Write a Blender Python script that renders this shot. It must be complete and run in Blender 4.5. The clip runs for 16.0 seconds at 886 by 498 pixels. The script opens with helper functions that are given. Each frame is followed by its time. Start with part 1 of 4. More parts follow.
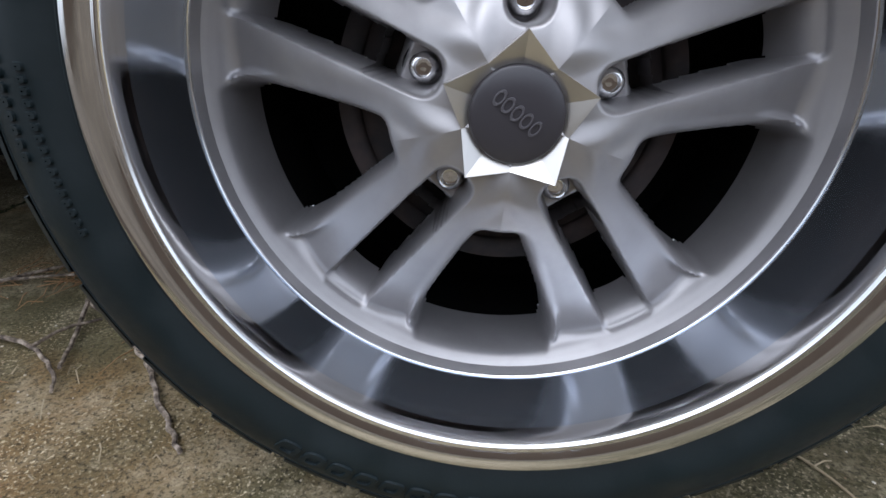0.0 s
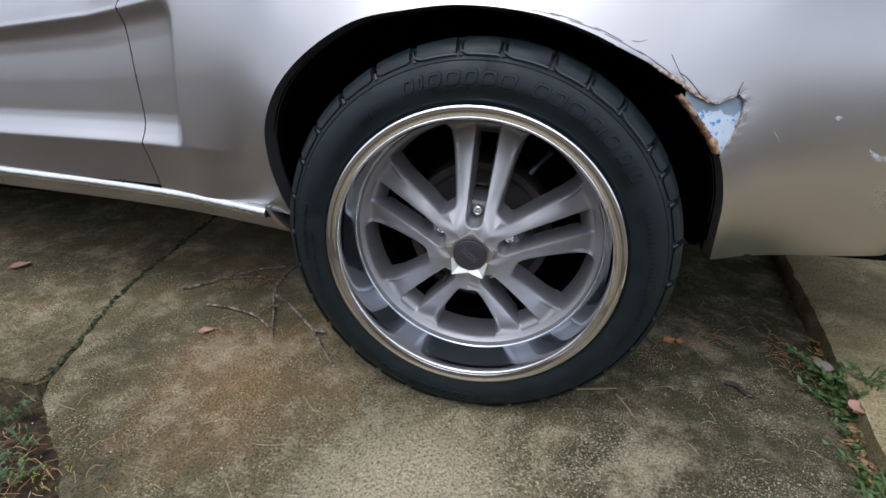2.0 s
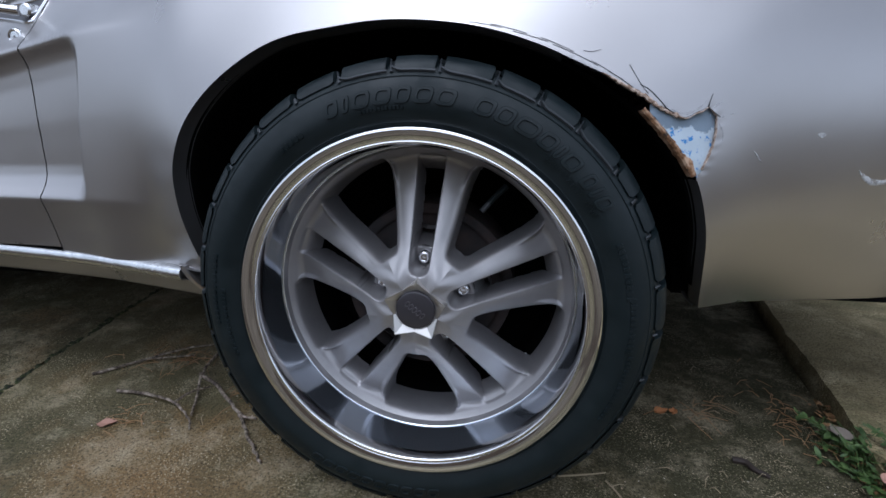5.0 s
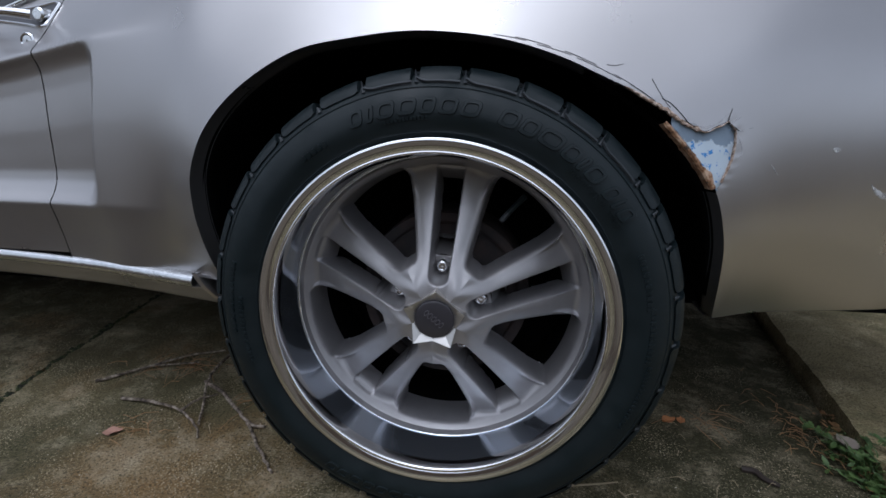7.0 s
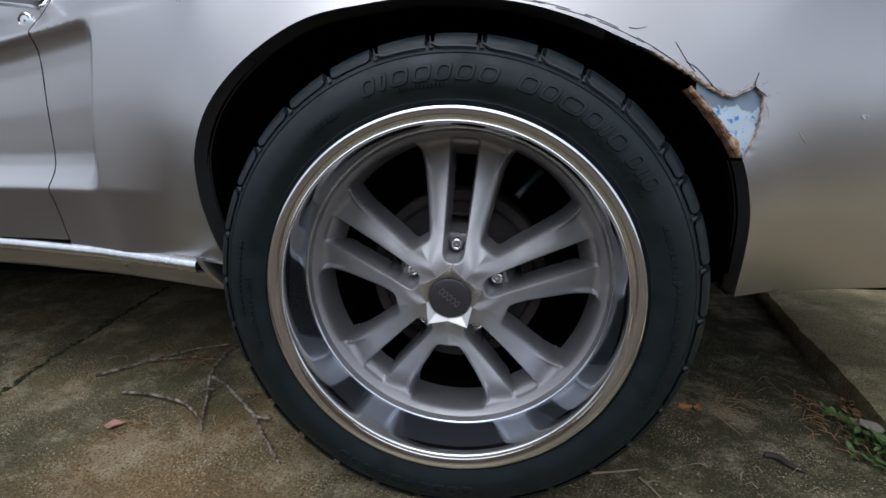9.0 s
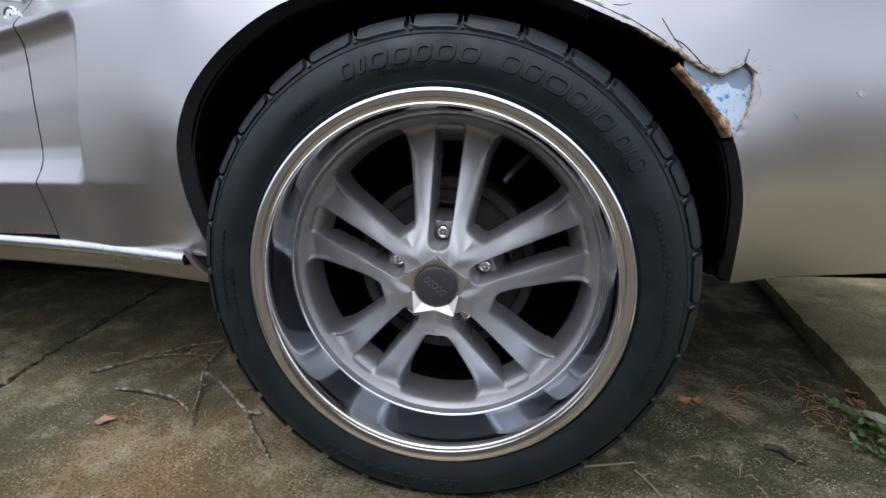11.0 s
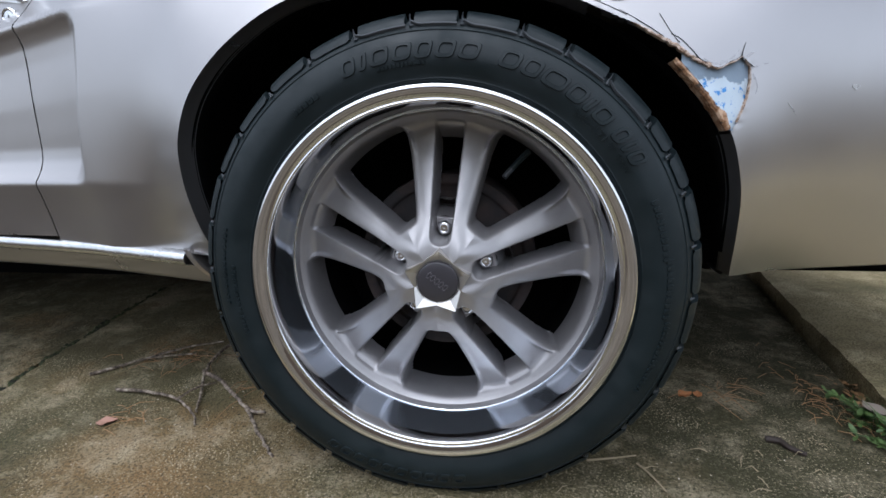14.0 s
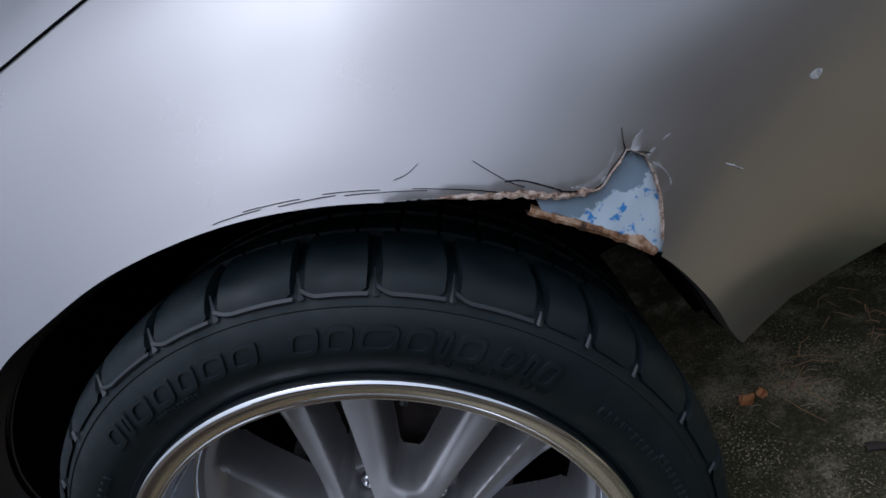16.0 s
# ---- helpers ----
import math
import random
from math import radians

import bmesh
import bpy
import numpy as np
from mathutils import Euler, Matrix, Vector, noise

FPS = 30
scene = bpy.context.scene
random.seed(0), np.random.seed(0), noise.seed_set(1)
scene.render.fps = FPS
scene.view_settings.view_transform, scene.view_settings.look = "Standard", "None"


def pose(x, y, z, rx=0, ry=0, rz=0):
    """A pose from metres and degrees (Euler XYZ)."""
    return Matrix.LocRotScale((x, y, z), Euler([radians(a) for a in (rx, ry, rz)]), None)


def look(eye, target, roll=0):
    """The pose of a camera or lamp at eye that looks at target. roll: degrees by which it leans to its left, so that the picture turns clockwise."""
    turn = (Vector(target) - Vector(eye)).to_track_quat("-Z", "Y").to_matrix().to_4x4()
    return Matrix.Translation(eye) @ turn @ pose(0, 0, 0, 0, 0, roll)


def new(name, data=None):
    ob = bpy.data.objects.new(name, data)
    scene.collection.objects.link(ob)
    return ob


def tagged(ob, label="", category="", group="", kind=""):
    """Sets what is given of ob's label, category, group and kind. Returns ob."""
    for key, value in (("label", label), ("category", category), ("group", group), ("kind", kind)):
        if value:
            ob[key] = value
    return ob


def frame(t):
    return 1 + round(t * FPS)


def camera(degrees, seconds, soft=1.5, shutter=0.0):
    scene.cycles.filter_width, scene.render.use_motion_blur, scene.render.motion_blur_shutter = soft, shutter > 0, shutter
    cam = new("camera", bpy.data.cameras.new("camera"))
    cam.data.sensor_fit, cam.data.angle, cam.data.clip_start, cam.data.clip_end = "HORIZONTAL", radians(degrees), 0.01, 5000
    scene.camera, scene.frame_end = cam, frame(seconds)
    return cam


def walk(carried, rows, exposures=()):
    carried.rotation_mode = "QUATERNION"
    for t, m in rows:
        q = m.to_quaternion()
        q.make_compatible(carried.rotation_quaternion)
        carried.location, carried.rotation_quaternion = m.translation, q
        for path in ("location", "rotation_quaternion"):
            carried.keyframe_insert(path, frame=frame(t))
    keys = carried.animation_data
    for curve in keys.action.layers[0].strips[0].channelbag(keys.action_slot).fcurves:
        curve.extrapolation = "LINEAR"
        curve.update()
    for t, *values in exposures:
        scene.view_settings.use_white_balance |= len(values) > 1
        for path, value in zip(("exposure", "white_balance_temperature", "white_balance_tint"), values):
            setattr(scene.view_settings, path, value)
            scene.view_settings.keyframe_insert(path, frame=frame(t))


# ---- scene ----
# ---- camera and its walk ----
cam = camera(85.5, 16.0, soft=1.6)


def aim(x, y, z, yaw, pitch, roll):
    """A camera pose from its place and the degrees by which it turns left, looks up and leans."""
    a, b = radians(yaw), radians(pitch)
    ahead = Vector((-math.sin(a) * math.cos(b), math.cos(a) * math.cos(b), math.sin(b)))
    eye = Vector((x, y, z))
    return look(eye, eye + ahead, roll)


ROWS = [
    (0.0, -0.0214, -0.2591, 0.3384, 3.530, -22.767, 1.761),
    (0.5, -0.0101, -0.3020, 0.3819, 9.884, -24.872, 0.733),
    (1.0, -0.0041, -0.4195, 0.4844, 13.818, -25.557, 1.811),
    (1.5, 0.0372, -0.5952, 0.6153, 12.306, -24.588, 2.041),
    (2.0, 0.0904, -0.6775, 0.6394, 11.042, -25.049, 1.670),
    (2.5, 0.2100, -0.6990, 0.6233, 11.802, -23.608, 0.454),
    (3.0, 0.1564, -0.6535, 0.6396, 10.047, -23.965, -0.005),
    (3.5, 0.1309, -0.5840, 0.6732, 9.347, -23.534, 0.266),
    (4.0, 0.1462, -0.5550, 0.5897, 9.529, -19.474, 0.258),
    (4.5, 0.1365, -0.5639, 0.5502, 8.982, -15.736, 0.478),
    (7.0, 0.0874, -0.5760, 0.5552, 7.560, -14.432, 1.402),
    (7.5, 0.0825, -0.5681, 0.5369, 7.452, -14.136, 1.178),
    (8.0, 0.0851, -0.5685, 0.5420, 7.554, -14.247, 1.008),
    (8.5, 0.0844, -0.5719, 0.5301, 7.650, -14.035, 0.919),
    (9.0, 0.0647, -0.5659, 0.5135, 7.334, -13.861, 0.892),
    (11.5, 0.0929, -0.5508, 0.4804, 8.284, -13.764, -0.097),
    (12.0, 0.0924, -0.5474, 0.4606, 8.280, -13.524, -0.190),
    (12.5, 0.0876, -0.5554, 0.4756, 8.012, -13.555, -0.068),
    (13.0, 0.0836, -0.5625, 0.4918, 7.852, -13.820, -0.118),
    (13.5, 0.0849, -0.5602, 0.4836, 7.836, -13.541, -0.089),
    (14.0, 0.0852, -0.5600, 0.4883, 7.761, -13.626, -0.442),
    (14.5, 0.0974, -0.5508, 0.4918, 7.412, -13.790, -2.660),
    (15.0, 0.1243, -0.5109, 0.5043, 7.952, -12.857, -9.908),
    (15.2, 0.1750, -0.4530, 0.5400, 10.200, -13.000, -15.200),
    (15.5, 0.2439, -0.3670, 0.6283, 12.400, -17.350, -24.480),
    (16.0, 0.2696, -0.2830, 0.6891, 13.150, -20.780, -30.760),
]
EXPOSURES = [
    (0.0, 0.1, 5710, 11), (1.0, 0.2, 5910, 11), (1.5, 0.15, 5810, 11), (2.0, -0.1, 5710, 11), (2.5, -0.36, 5610, 11), (3.0, -0.53, 5510, 11), (3.5, -0.55, 5410, 11), (4.5, -0.44, 5410, 11), (7.0, -0.8, 5560, 11), (8.0, -0.72, 5610, 11), (9.0, -0.47, 5710, 10), (11.5, 0.0, 5710, 10),
    (13.0, 0.0, 5660, 10), (14.5, 0.05, 5660, 10), (15.0, 0.05, 5610, 11), (15.5, -0.4, 5360, 12), (16.0, -1.15, 5400, 12),
]
walk(cam, [(t, aim(*r)) for t, *r in ROWS], EXPOSURES)

# ---- light ----
world = bpy.data.worlds.new("overcast_sky")
scene.world = world
world.use_nodes = True
wn, wl = world.node_tree.nodes, world.node_tree.links
sky = wn.new("ShaderNodeTexSky")
sky.sky_type = "NISHITA"
sky.sun_disc = False
sky.sun_elevation, sky.sun_rotation = radians(68), radians(202)
sky.dust_density, sky.air_density = 3.6, 1.0
pale = wn.new("ShaderNodeHueSaturation")
pale.inputs["Saturation"].default_value = 0.2
wl.new(sky.outputs[0], pale.inputs["Color"])
# broken cloud all over the sky
where = wn.new("ShaderNodeTexCoord")
cloud = wn.new("ShaderNodeTexNoise")
cloud.inputs["Scale"].default_value, cloud.inputs["Detail"].default_value, cloud.inputs["Roughness"].default_value = 1.4, 5.0, 0.55
wl.new(where.outputs["Generated"], cloud.inputs["Vector"])
lit = wn.new("ShaderNodeMapRange")
for name, v in (("From Min", 0.35), ("From Max", 0.68), ("To Min", 0.8), ("To Max", 1.3)):
    lit.inputs[name].default_value = v
wl.new(cloud.outputs["Fac"], lit.inputs["Value"])
cover = wn.new("ShaderNodeVectorMath")
cover.operation = "SCALE"
wl.new(pale.outputs[0], cover.inputs[0])
wl.new(lit.outputs[0], cover.inputs["Scale"])
wl.new(cover.outputs[0], wn["Background"].inputs[0])
wn["Background"].inputs[1].default_value = 0.25

sun = new("sun", bpy.data.lights.new("sun", "SUN"))
sun.data.energy, sun.data.angle, sun.data.color = 0.8, radians(100), (1.0, 0.965, 0.92)
sun.matrix_world = look((-0.4, -2.3, 7.0), (0.0, 0.5, 0.0))


# ---- materials ----
def material(name, base, rough=0.5, metal=0.0, coat=0.0, spec=0.5):
    m = bpy.data.materials.new(name)
    m.use_nodes = True
    p = m.node_tree.nodes["Principled BSDF"]
    p.inputs["Base Color"].default_value = (*base, 1)
    p.inputs["Roughness"].default_value = rough
    p.inputs["Metallic"].default_value = metal
    p.inputs["Coat Weight"].default_value = coat
    p.inputs["Coat Roughness"].default_value = 0.08
    p.inputs["Specular IOR Level"].default_value = spec
    return m


class Net:
    """Small helper to wire procedural nodes."""

    def __init__(self, m):
        self.t = m.node_tree
        self.p = self.t.nodes["Principled BSDF"]
        self.co = self.t.nodes.new("ShaderNodeTexCoord").outputs["Object"]

    def link(self, a, b):
        self.t.links.new(a, b)
        return self

    def noise(self, scale, detail=4.0, rough=0.55, stretch=None, distort=0.0):
        n = self.t.nodes.new("ShaderNodeTexNoise")
        n.inputs["Scale"].default_value, n.inputs["Detail"].default_value = scale, detail
        n.inputs["Roughness"].default_value, n.inputs["Distortion"].default_value = rough, distort
        co = self.co
        if stretch:
            mp = self.t.nodes.new("ShaderNodeMapping")
            mp.inputs["Scale"].default_value = stretch
            self.link(co, mp.inputs["Vector"])
            co = mp.outputs[0]
        self.link(co, n.inputs["Vector"])
        return n.outputs["Fac"]

    def ramp(self, fac, *stops):
        n = self.t.nodes.new("ShaderNodeValToRGB")
        e = n.color_ramp.elements
        while len(e) < len(stops):
            e.new(0.5)
        for el, (pos, c) in zip(e, stops):
            el.position = pos
            el.color = (*c, 1) if not isinstance(c, float) else (c, c, c, 1)
        self.link(fac, n.inputs[0])
        return n.outputs[0]

    def mix(self, fac, a, b, mode="MIX"):
        n = self.t.nodes.new("ShaderNodeMix")
        n.data_type, n.blend_type = "RGBA", mode
        for v, s in ((fac, n.inputs[0]), (a, n.inputs[6]), (b, n.inputs[7])):
            if isinstance(v, (int, float)):
                s.default_value = v
            elif isinstance(v, tuple):
                s.default_value = (*v, 1)
            else:
                self.link(v, s)
        return n.outputs[2]

    def bump(self, height, strength, dist=0.002):
        n = self.t.nodes.new("ShaderNodeBump")
        n.inputs["Strength"].default_value, n.inputs["Distance"].default_value = strength, dist
        self.link(height, n.inputs["Height"])
        old = self.p.inputs["Normal"].links
        if old:
            self.link(old[0].from_socket, n.inputs["Normal"])
        self.link(n.outputs[0], self.p.inputs["Normal"])
        return self

    def to(self, socket, name):
        return self.link(socket, self.p.inputs[name])


# silver car paint, dull and dusty
PAINT = material("silver_paint", (0.42, 0.4, 0.395), 0.31, 0.88, 0.45)
n = Net(PAINT)
dust = n.noise(3.0, 6.0, 0.6)
c = n.mix(n.ramp(dust, (0.0, 0.0), (1.0, 0.8)), (0.49, 0.472, 0.470), (0.39, 0.372, 0.362))
n.to(c, "Base Color")
n.to(n.ramp(n.noise(9.0, 5.0), (0.0, 0.2), (1.0, 0.42)), "Roughness")
n.bump(n.noise(5.0, 2.0), 0.06, 0.004)
PAINT.node_tree.nodes["Principled BSDF"].inputs["Coat Roughness"].default_value = 0.2

CHROME = material("chrome", (0.86, 0.86, 0.87), 0.07, 1.0)
n = Net(CHROME)
n.to(n.ramp(n.noise(60.0, 6.0, 0.65), (0.35, 0.04), (0.75, 0.16)), "Roughness")
POLISH = material("polished_aluminium", (0.71, 0.77, 0.86), 0.1, 0.965)
n = Net(POLISH)
n.to(n.ramp(n.noise(40.0, 6.0, 0.7), (0.3, 0.07), (0.75, 0.16)), "Roughness")
n.bump(n.noise(14.0, 2.0), 0.05, 0.002)
STAR = material("bright_satin_metal", (0.62, 0.595, 0.56), 0.33, 0.92)
Net(STAR).bump(Net(STAR).noise(600.0, 2.0), 0.05, 0.0004)
TRIM = material("worn_bright_trim", (0.74, 0.75, 0.76), 0.16, 1.0)
n = Net(TRIM)
n.to(n.ramp(n.noise(30.0, 6.0, 0.7, (0.3, 1, 1)), (0.3, 0.1), (0.7, 0.32)), "Roughness")
n.bump(n.noise(22.0, 3.0), 0.5, 0.004)
SATIN = material("satin_silver_wheel_paint", (0.36, 0.355, 0.35), 0.44, 0.68)
n = Net(SATIN)
n.to(n.mix(n.ramp(n.noise(25.0, 6.0, 0.65), (0.45, 0.0), (0.75, 0.35)), (0.38, 0.367, 0.37), (0.265, 0.253, 0.252)), "Base Color")
n.bump(n.noise(700.0, 2.0), 0.06, 0.0006)
RUBBER = material("tyre_rubber", (0.010, 0.011, 0.013), 0.5, 0.0, spec=0.33)
n = Net(RUBBER)
n.to(n.mix(n.ramp(n.noise(14.0, 6.0, 0.65), (0.4, 0.0), (0.75, 0.6)), (0.0050, 0.0100, 0.0118), (0.0105, 0.0175, 0.0200)), "Base Color")
n.to(n.ramp(n.noise(30.0, 4.0), (0.3, 0.36), (0.7, 0.68)), "Roughness")
n.bump(n.noise(420.0, 3.0), 0.12, 0.001)
# paler than the tyre: the sky's sheen on its edges is in the colour
RUBBER_EDGE = material("sky_sheen_worn_rubber", (0.026, 0.030, 0.034), 0.45)
CAP = material("dark_grey_cap", (0.040, 0.037, 0.042), 0.3)
Net(CAP).bump(Net(CAP).noise(500.0, 2.0), 0.05, 0.0005)
# a little lighter than the cap, so that its raised shapes show
CAPMARK = material("lighter_grey_relief", (0.085, 0.08, 0.088), 0.4)
# near-black undercoat; the shade in arches, barrel and lug holes is in its colour
BLACK = material("undercoat_and_shade_black", (0.003, 0.003, 0.003), 0.9, spec=0.06)
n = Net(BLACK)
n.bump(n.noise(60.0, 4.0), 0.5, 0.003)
RUST = material("rusty_brake_iron", (0.05, 0.034, 0.03), 0.75, 0.1)
n = Net(RUST)
n.to(n.mix(n.ramp(n.noise(40.0, 5.0), (0.4, 0.0), (0.7, 1.0)), (0.022, 0.019, 0.019), (0.055, 0.036, 0.031)), "Base Color")
TAN = material("torn_glassfibre_edge", (0.5, 0.4, 0.32), 0.85)
n = Net(TAN)
n.to(n.ramp(n.noise(160.0, 4.0, 0.7), (0.36, (0.06, 0.035, 0.022)), (0.48, (0.36, 0.25, 0.18)), (0.62, (0.62, 0.52, 0.45))), "Base Color")
n.bump(n.noise(260.0, 4.0), 0.8, 0.002)
RUSTLIP = material("flaking_rusty_edge", (0.2, 0.13, 0.09), 0.85)
n = Net(RUSTLIP)
n.to(n.ramp(n.noise(70.0, 5.0, 0.7), (0.34, (0.03, 0.018, 0.012)), (0.46, (0.26, 0.13, 0.06)), (0.6, (0.55, 0.38, 0.26))), "Base Color")
n.bump(n.noise(150.0, 4.0), 0.8, 0.002)
FILLER = material("blue_primer_and_filler", (0.3, 0.38, 0.46), 0.6)
n = Net(FILLER)
spots = n.ramp(n.noise(150.0, 4.0, 0.55), (0.56, 0.0), (0.63, 1.0))
sep = n.t.nodes.new("ShaderNodeSeparateXYZ")
n.link(n.co, sep.inputs[0])
rise = n.t.nodes.new("ShaderNodeMath")
rise.operation = "MULTIPLY_ADD"
n.link(sep.outputs["Z"], rise.inputs[0])
rise.inputs[1].default_value, rise.inputs[2].default_value = -14.0, 7.72
patch = n.t.nodes.new("ShaderNodeMath")
patch.operation = "ADD"
n.link(rise.outputs[0], patch.inputs[0])
n.link(n.noise(45.0, 4.0, 0.6), patch.inputs[1])
white = n.ramp(patch.outputs[0], (0.55, 0.0), (0.6, 1.0))
n.to(n.mix(n.mix(1.0, white, spots, "MULTIPLY"), n.mix(white, (0.22, 0.28, 0.35), (0.55, 0.64, 0.72)), (0.06, 0.25, 0.6)), "Base Color")
n.bump(n.noise(90.0, 4.0), 0.4, 0.002)
FRINGE = material("bare_feathered_paint", (0.62, 0.62, 0.64), 0.6)
n = Net(FRINGE)
n.to(n.ramp(n.noise(130.0, 4.0, 0.65), (0.38, 0.0), (0.64, 0.5)), "Alpha")
CHIP = material("bare_chipped_paint", (0.6, 0.6, 0.6), 0.6)
n = Net(CHIP)
n.to(n.ramp(n.noise(160.0, 4.0, 0.65), (0.34, 0.1), (0.52, 0.85)), "Alpha")
SEAM = material("seam_shadow_black", (0.004, 0.004, 0.004), 0.9, spec=0.1)
GLASS = material("dark_car_glass", (0.012, 0.014, 0.014), 0.04, 0.0)


def concrete(name, dark, mid, light, stain, green, seed):
    m = material(name, mid, 0.88, spec=0.25)
    n = Net(m)
    small = n.noise(16.0, 6.0, 0.7)
    c = n.mix(n.ramp(n.noise(2.3 + seed, 6.0, 0.62), (0.3, 0.0), (0.66, 1.0)), dark, mid)
    c = n.mix(n.ramp(n.noise(1.6 + seed, 5.0, 0.6, (1.0, 1.7, 1.0)), (0.5, 0.0), (0.66, 0.75)), c, green)
    c = n.mix(n.ramp(n.noise(3.4 + seed, 5.0, 0.62, (1.3, 1.0, 1.0)), (0.52, 0.0), (0.72, 0.6)), c, stain)
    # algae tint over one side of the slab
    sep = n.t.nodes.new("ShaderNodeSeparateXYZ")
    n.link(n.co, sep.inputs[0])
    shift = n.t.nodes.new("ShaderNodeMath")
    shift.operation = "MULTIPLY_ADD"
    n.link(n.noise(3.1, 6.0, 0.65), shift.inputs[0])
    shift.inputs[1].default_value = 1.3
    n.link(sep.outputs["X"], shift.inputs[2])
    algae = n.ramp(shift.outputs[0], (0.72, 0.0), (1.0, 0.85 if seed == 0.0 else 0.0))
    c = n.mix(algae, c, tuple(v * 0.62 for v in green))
    # rusty orange stain in front of the wheel
    spot = n.t.nodes.new("ShaderNodeVectorMath")
    spot.operation = "DISTANCE"
    n.link(n.co, spot.inputs[0])
    spot.inputs[1].default_value = (-0.42, -0.03, 0.0)
    edge = n.t.nodes.new("ShaderNodeMath")
    edge.operation = "MULTIPLY_ADD"
    n.link(n.noise(7.0, 6.0, 0.65), edge.inputs[0])
    edge.inputs[1].default_value = 0.5
    n.link(spot.outputs["Value"], edge.inputs[2])
    c = n.mix(n.ramp(edge.outputs[0], (0.26, 0.6), (0.52, 0.0)), c, stain)
    # worn pale patch where the cement skin has gone
    bald = n.t.nodes.new("ShaderNodeVectorMath")
    bald.operation = "DISTANCE"
    n.link(n.co, bald.inputs[0])
    bald.inputs[1].default_value = (-0.06, -0.22, 0.0)
    brim = n.t.nodes.new("ShaderNodeMath")
    brim.operation = "MULTIPLY_ADD"
    n.link(n.noise(9.0, 8.0, 0.72), brim.inputs[0])
    brim.inputs[1].default_value = 0.6
    n.link(bald.outputs["Value"], brim.inputs[2])
    c = n.mix(n.ramp(brim.outputs[0], (0.36, 0.7), (0.5, 0.0)), c, light)
    c = n.mix(n.ramp(n.noise(4.6 + seed, 9.0, 0.74), (0.52, 0.0), (0.64, 0.6)), c, light)
    c = n.mix(n.ramp(small, (0.5, 0.0), (0.75, 0.45)), c, light)
    # dark pores and pale exposed grit
    c = n.mix(n.ramp(n.noise(210.0, 6.0, 0.8), (0.38, 0.95), (0.52, 0.0)), c, tuple(v * 0.3 for v in dark))
    grit = n.ramp(n.noise(270.0, 4.0, 0.68), (0.56, 0.0), (0.63, 1.0))
    worn = n.ramp(n.noise(6.0, 6.0, 0.65), (0.44, 0.06), (0.64, 1.0))
    c = n.mix(n.mix(1.0, grit, worn, "MULTIPLY"), c, tuple(min(1.0, v * 1.35) for v in light))
    bare = n.t.nodes.new("ShaderNodeVectorMath")
    bare.operation = "DISTANCE"
    n.link(n.co, bare.inputs[0])
    bare.inputs[1].default_value = (0.08, -0.30, 0.0)
    rim = n.t.nodes.new("ShaderNodeMath")
    rim.operation = "MULTIPLY_ADD"
    n.link(n.noise(5.0, 6.0, 0.7), rim.inputs[0])
    rim.inputs[1].default_value = 0.9
    n.link(bare.outputs["Value"], rim.inputs[2])
    zone = n.ramp(rim.outputs[0], (0.60, 0.85 if seed == 0.0 else 0.4), (0.95, 0.10))
    zone = n.mix(1.0, zone, n.ramp(n.noise(19.0, 7.0, 0.72), (0.40, 0.12), (0.60, 1.0)), "MULTIPLY")
    stones = n.ramp(n.noise(190.0, 7.0, 0.75), (0.53, 0.0), (0.58, 1.0))
    c = n.mix(n.mix(1.0, stones, zone, "MULTIPLY"), c, tuple(min(1.0, v * 1.25) for v in light))
    pits = n.ramp(n.noise(95.0, 5.0, 0.7), (0.36, 1.0), (0.43, 0.0))
    c = n.mix(n.mix(1.0, pits, zone, "MULTIPLY"), c, tuple(v * 0.5 for v in dark))
    n.to(c, "Base Color")
    n.bump(n.noise(190.0, 7.0, 0.75), 0.4, 0.003)
    n.bump(n.noise(260.0, 4.0, 0.7), 0.75, 0.0022).bump(small, 0.15, 0.006)
    return m


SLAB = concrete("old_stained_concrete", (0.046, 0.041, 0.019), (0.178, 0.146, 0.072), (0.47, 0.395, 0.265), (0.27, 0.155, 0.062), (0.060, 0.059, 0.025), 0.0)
SLAB_PALE = concrete("pale_tan_concrete", (0.20, 0.160, 0.078), (0.46, 0.372, 0.205), (0.66, 0.550, 0.345), (0.10, 0.078, 0.04), (0.13, 0.12, 0.055), 1.3)
SOIL = material("dark_soil_and_litter", (0.05, 0.038, 0.026), 0.95, spec=0.2)
n = Net(SOIL)
n.to(n.ramp(n.noise(45.0, 6.0, 0.7), (0.35, (0.012, 0.009, 0.006)), (0.55, (0.06, 0.042, 0.026)), (0.72, (0.16, 0.105, 0.06))), "Base Color")
n.bump(n.noise(80.0, 5.0), 1.0, 0.01)
MOSS = material("moss", (0.035, 0.045, 0.012), 0.95)
n = Net(MOSS)
n.to(n.ramp(n.noise(70.0, 4.0), (0.38, (0.010, 0.010, 0.005)), (0.6, (0.035, 0.045, 0.013)), (0.75, (0.11, 0.11, 0.035))), "Base Color")
TWIG = material("dry_twig_bark", (0.2, 0.16, 0.12), 0.85)
n = Net(TWIG)
n.to(n.ramp(n.noise(90.0, 4.0), (0.35, (0.035, 0.025, 0.018)), (0.5, (0.155, 0.12, 0.09)), (0.66, (0.40, 0.335, 0.27))), "Base Color")
NEEDLE = material("dry_pine_needle", (0.3, 0.17, 0.075), 0.7)
NEEDLE_PALE = material("pale_straw", (0.3, 0.24, 0.15), 0.8)
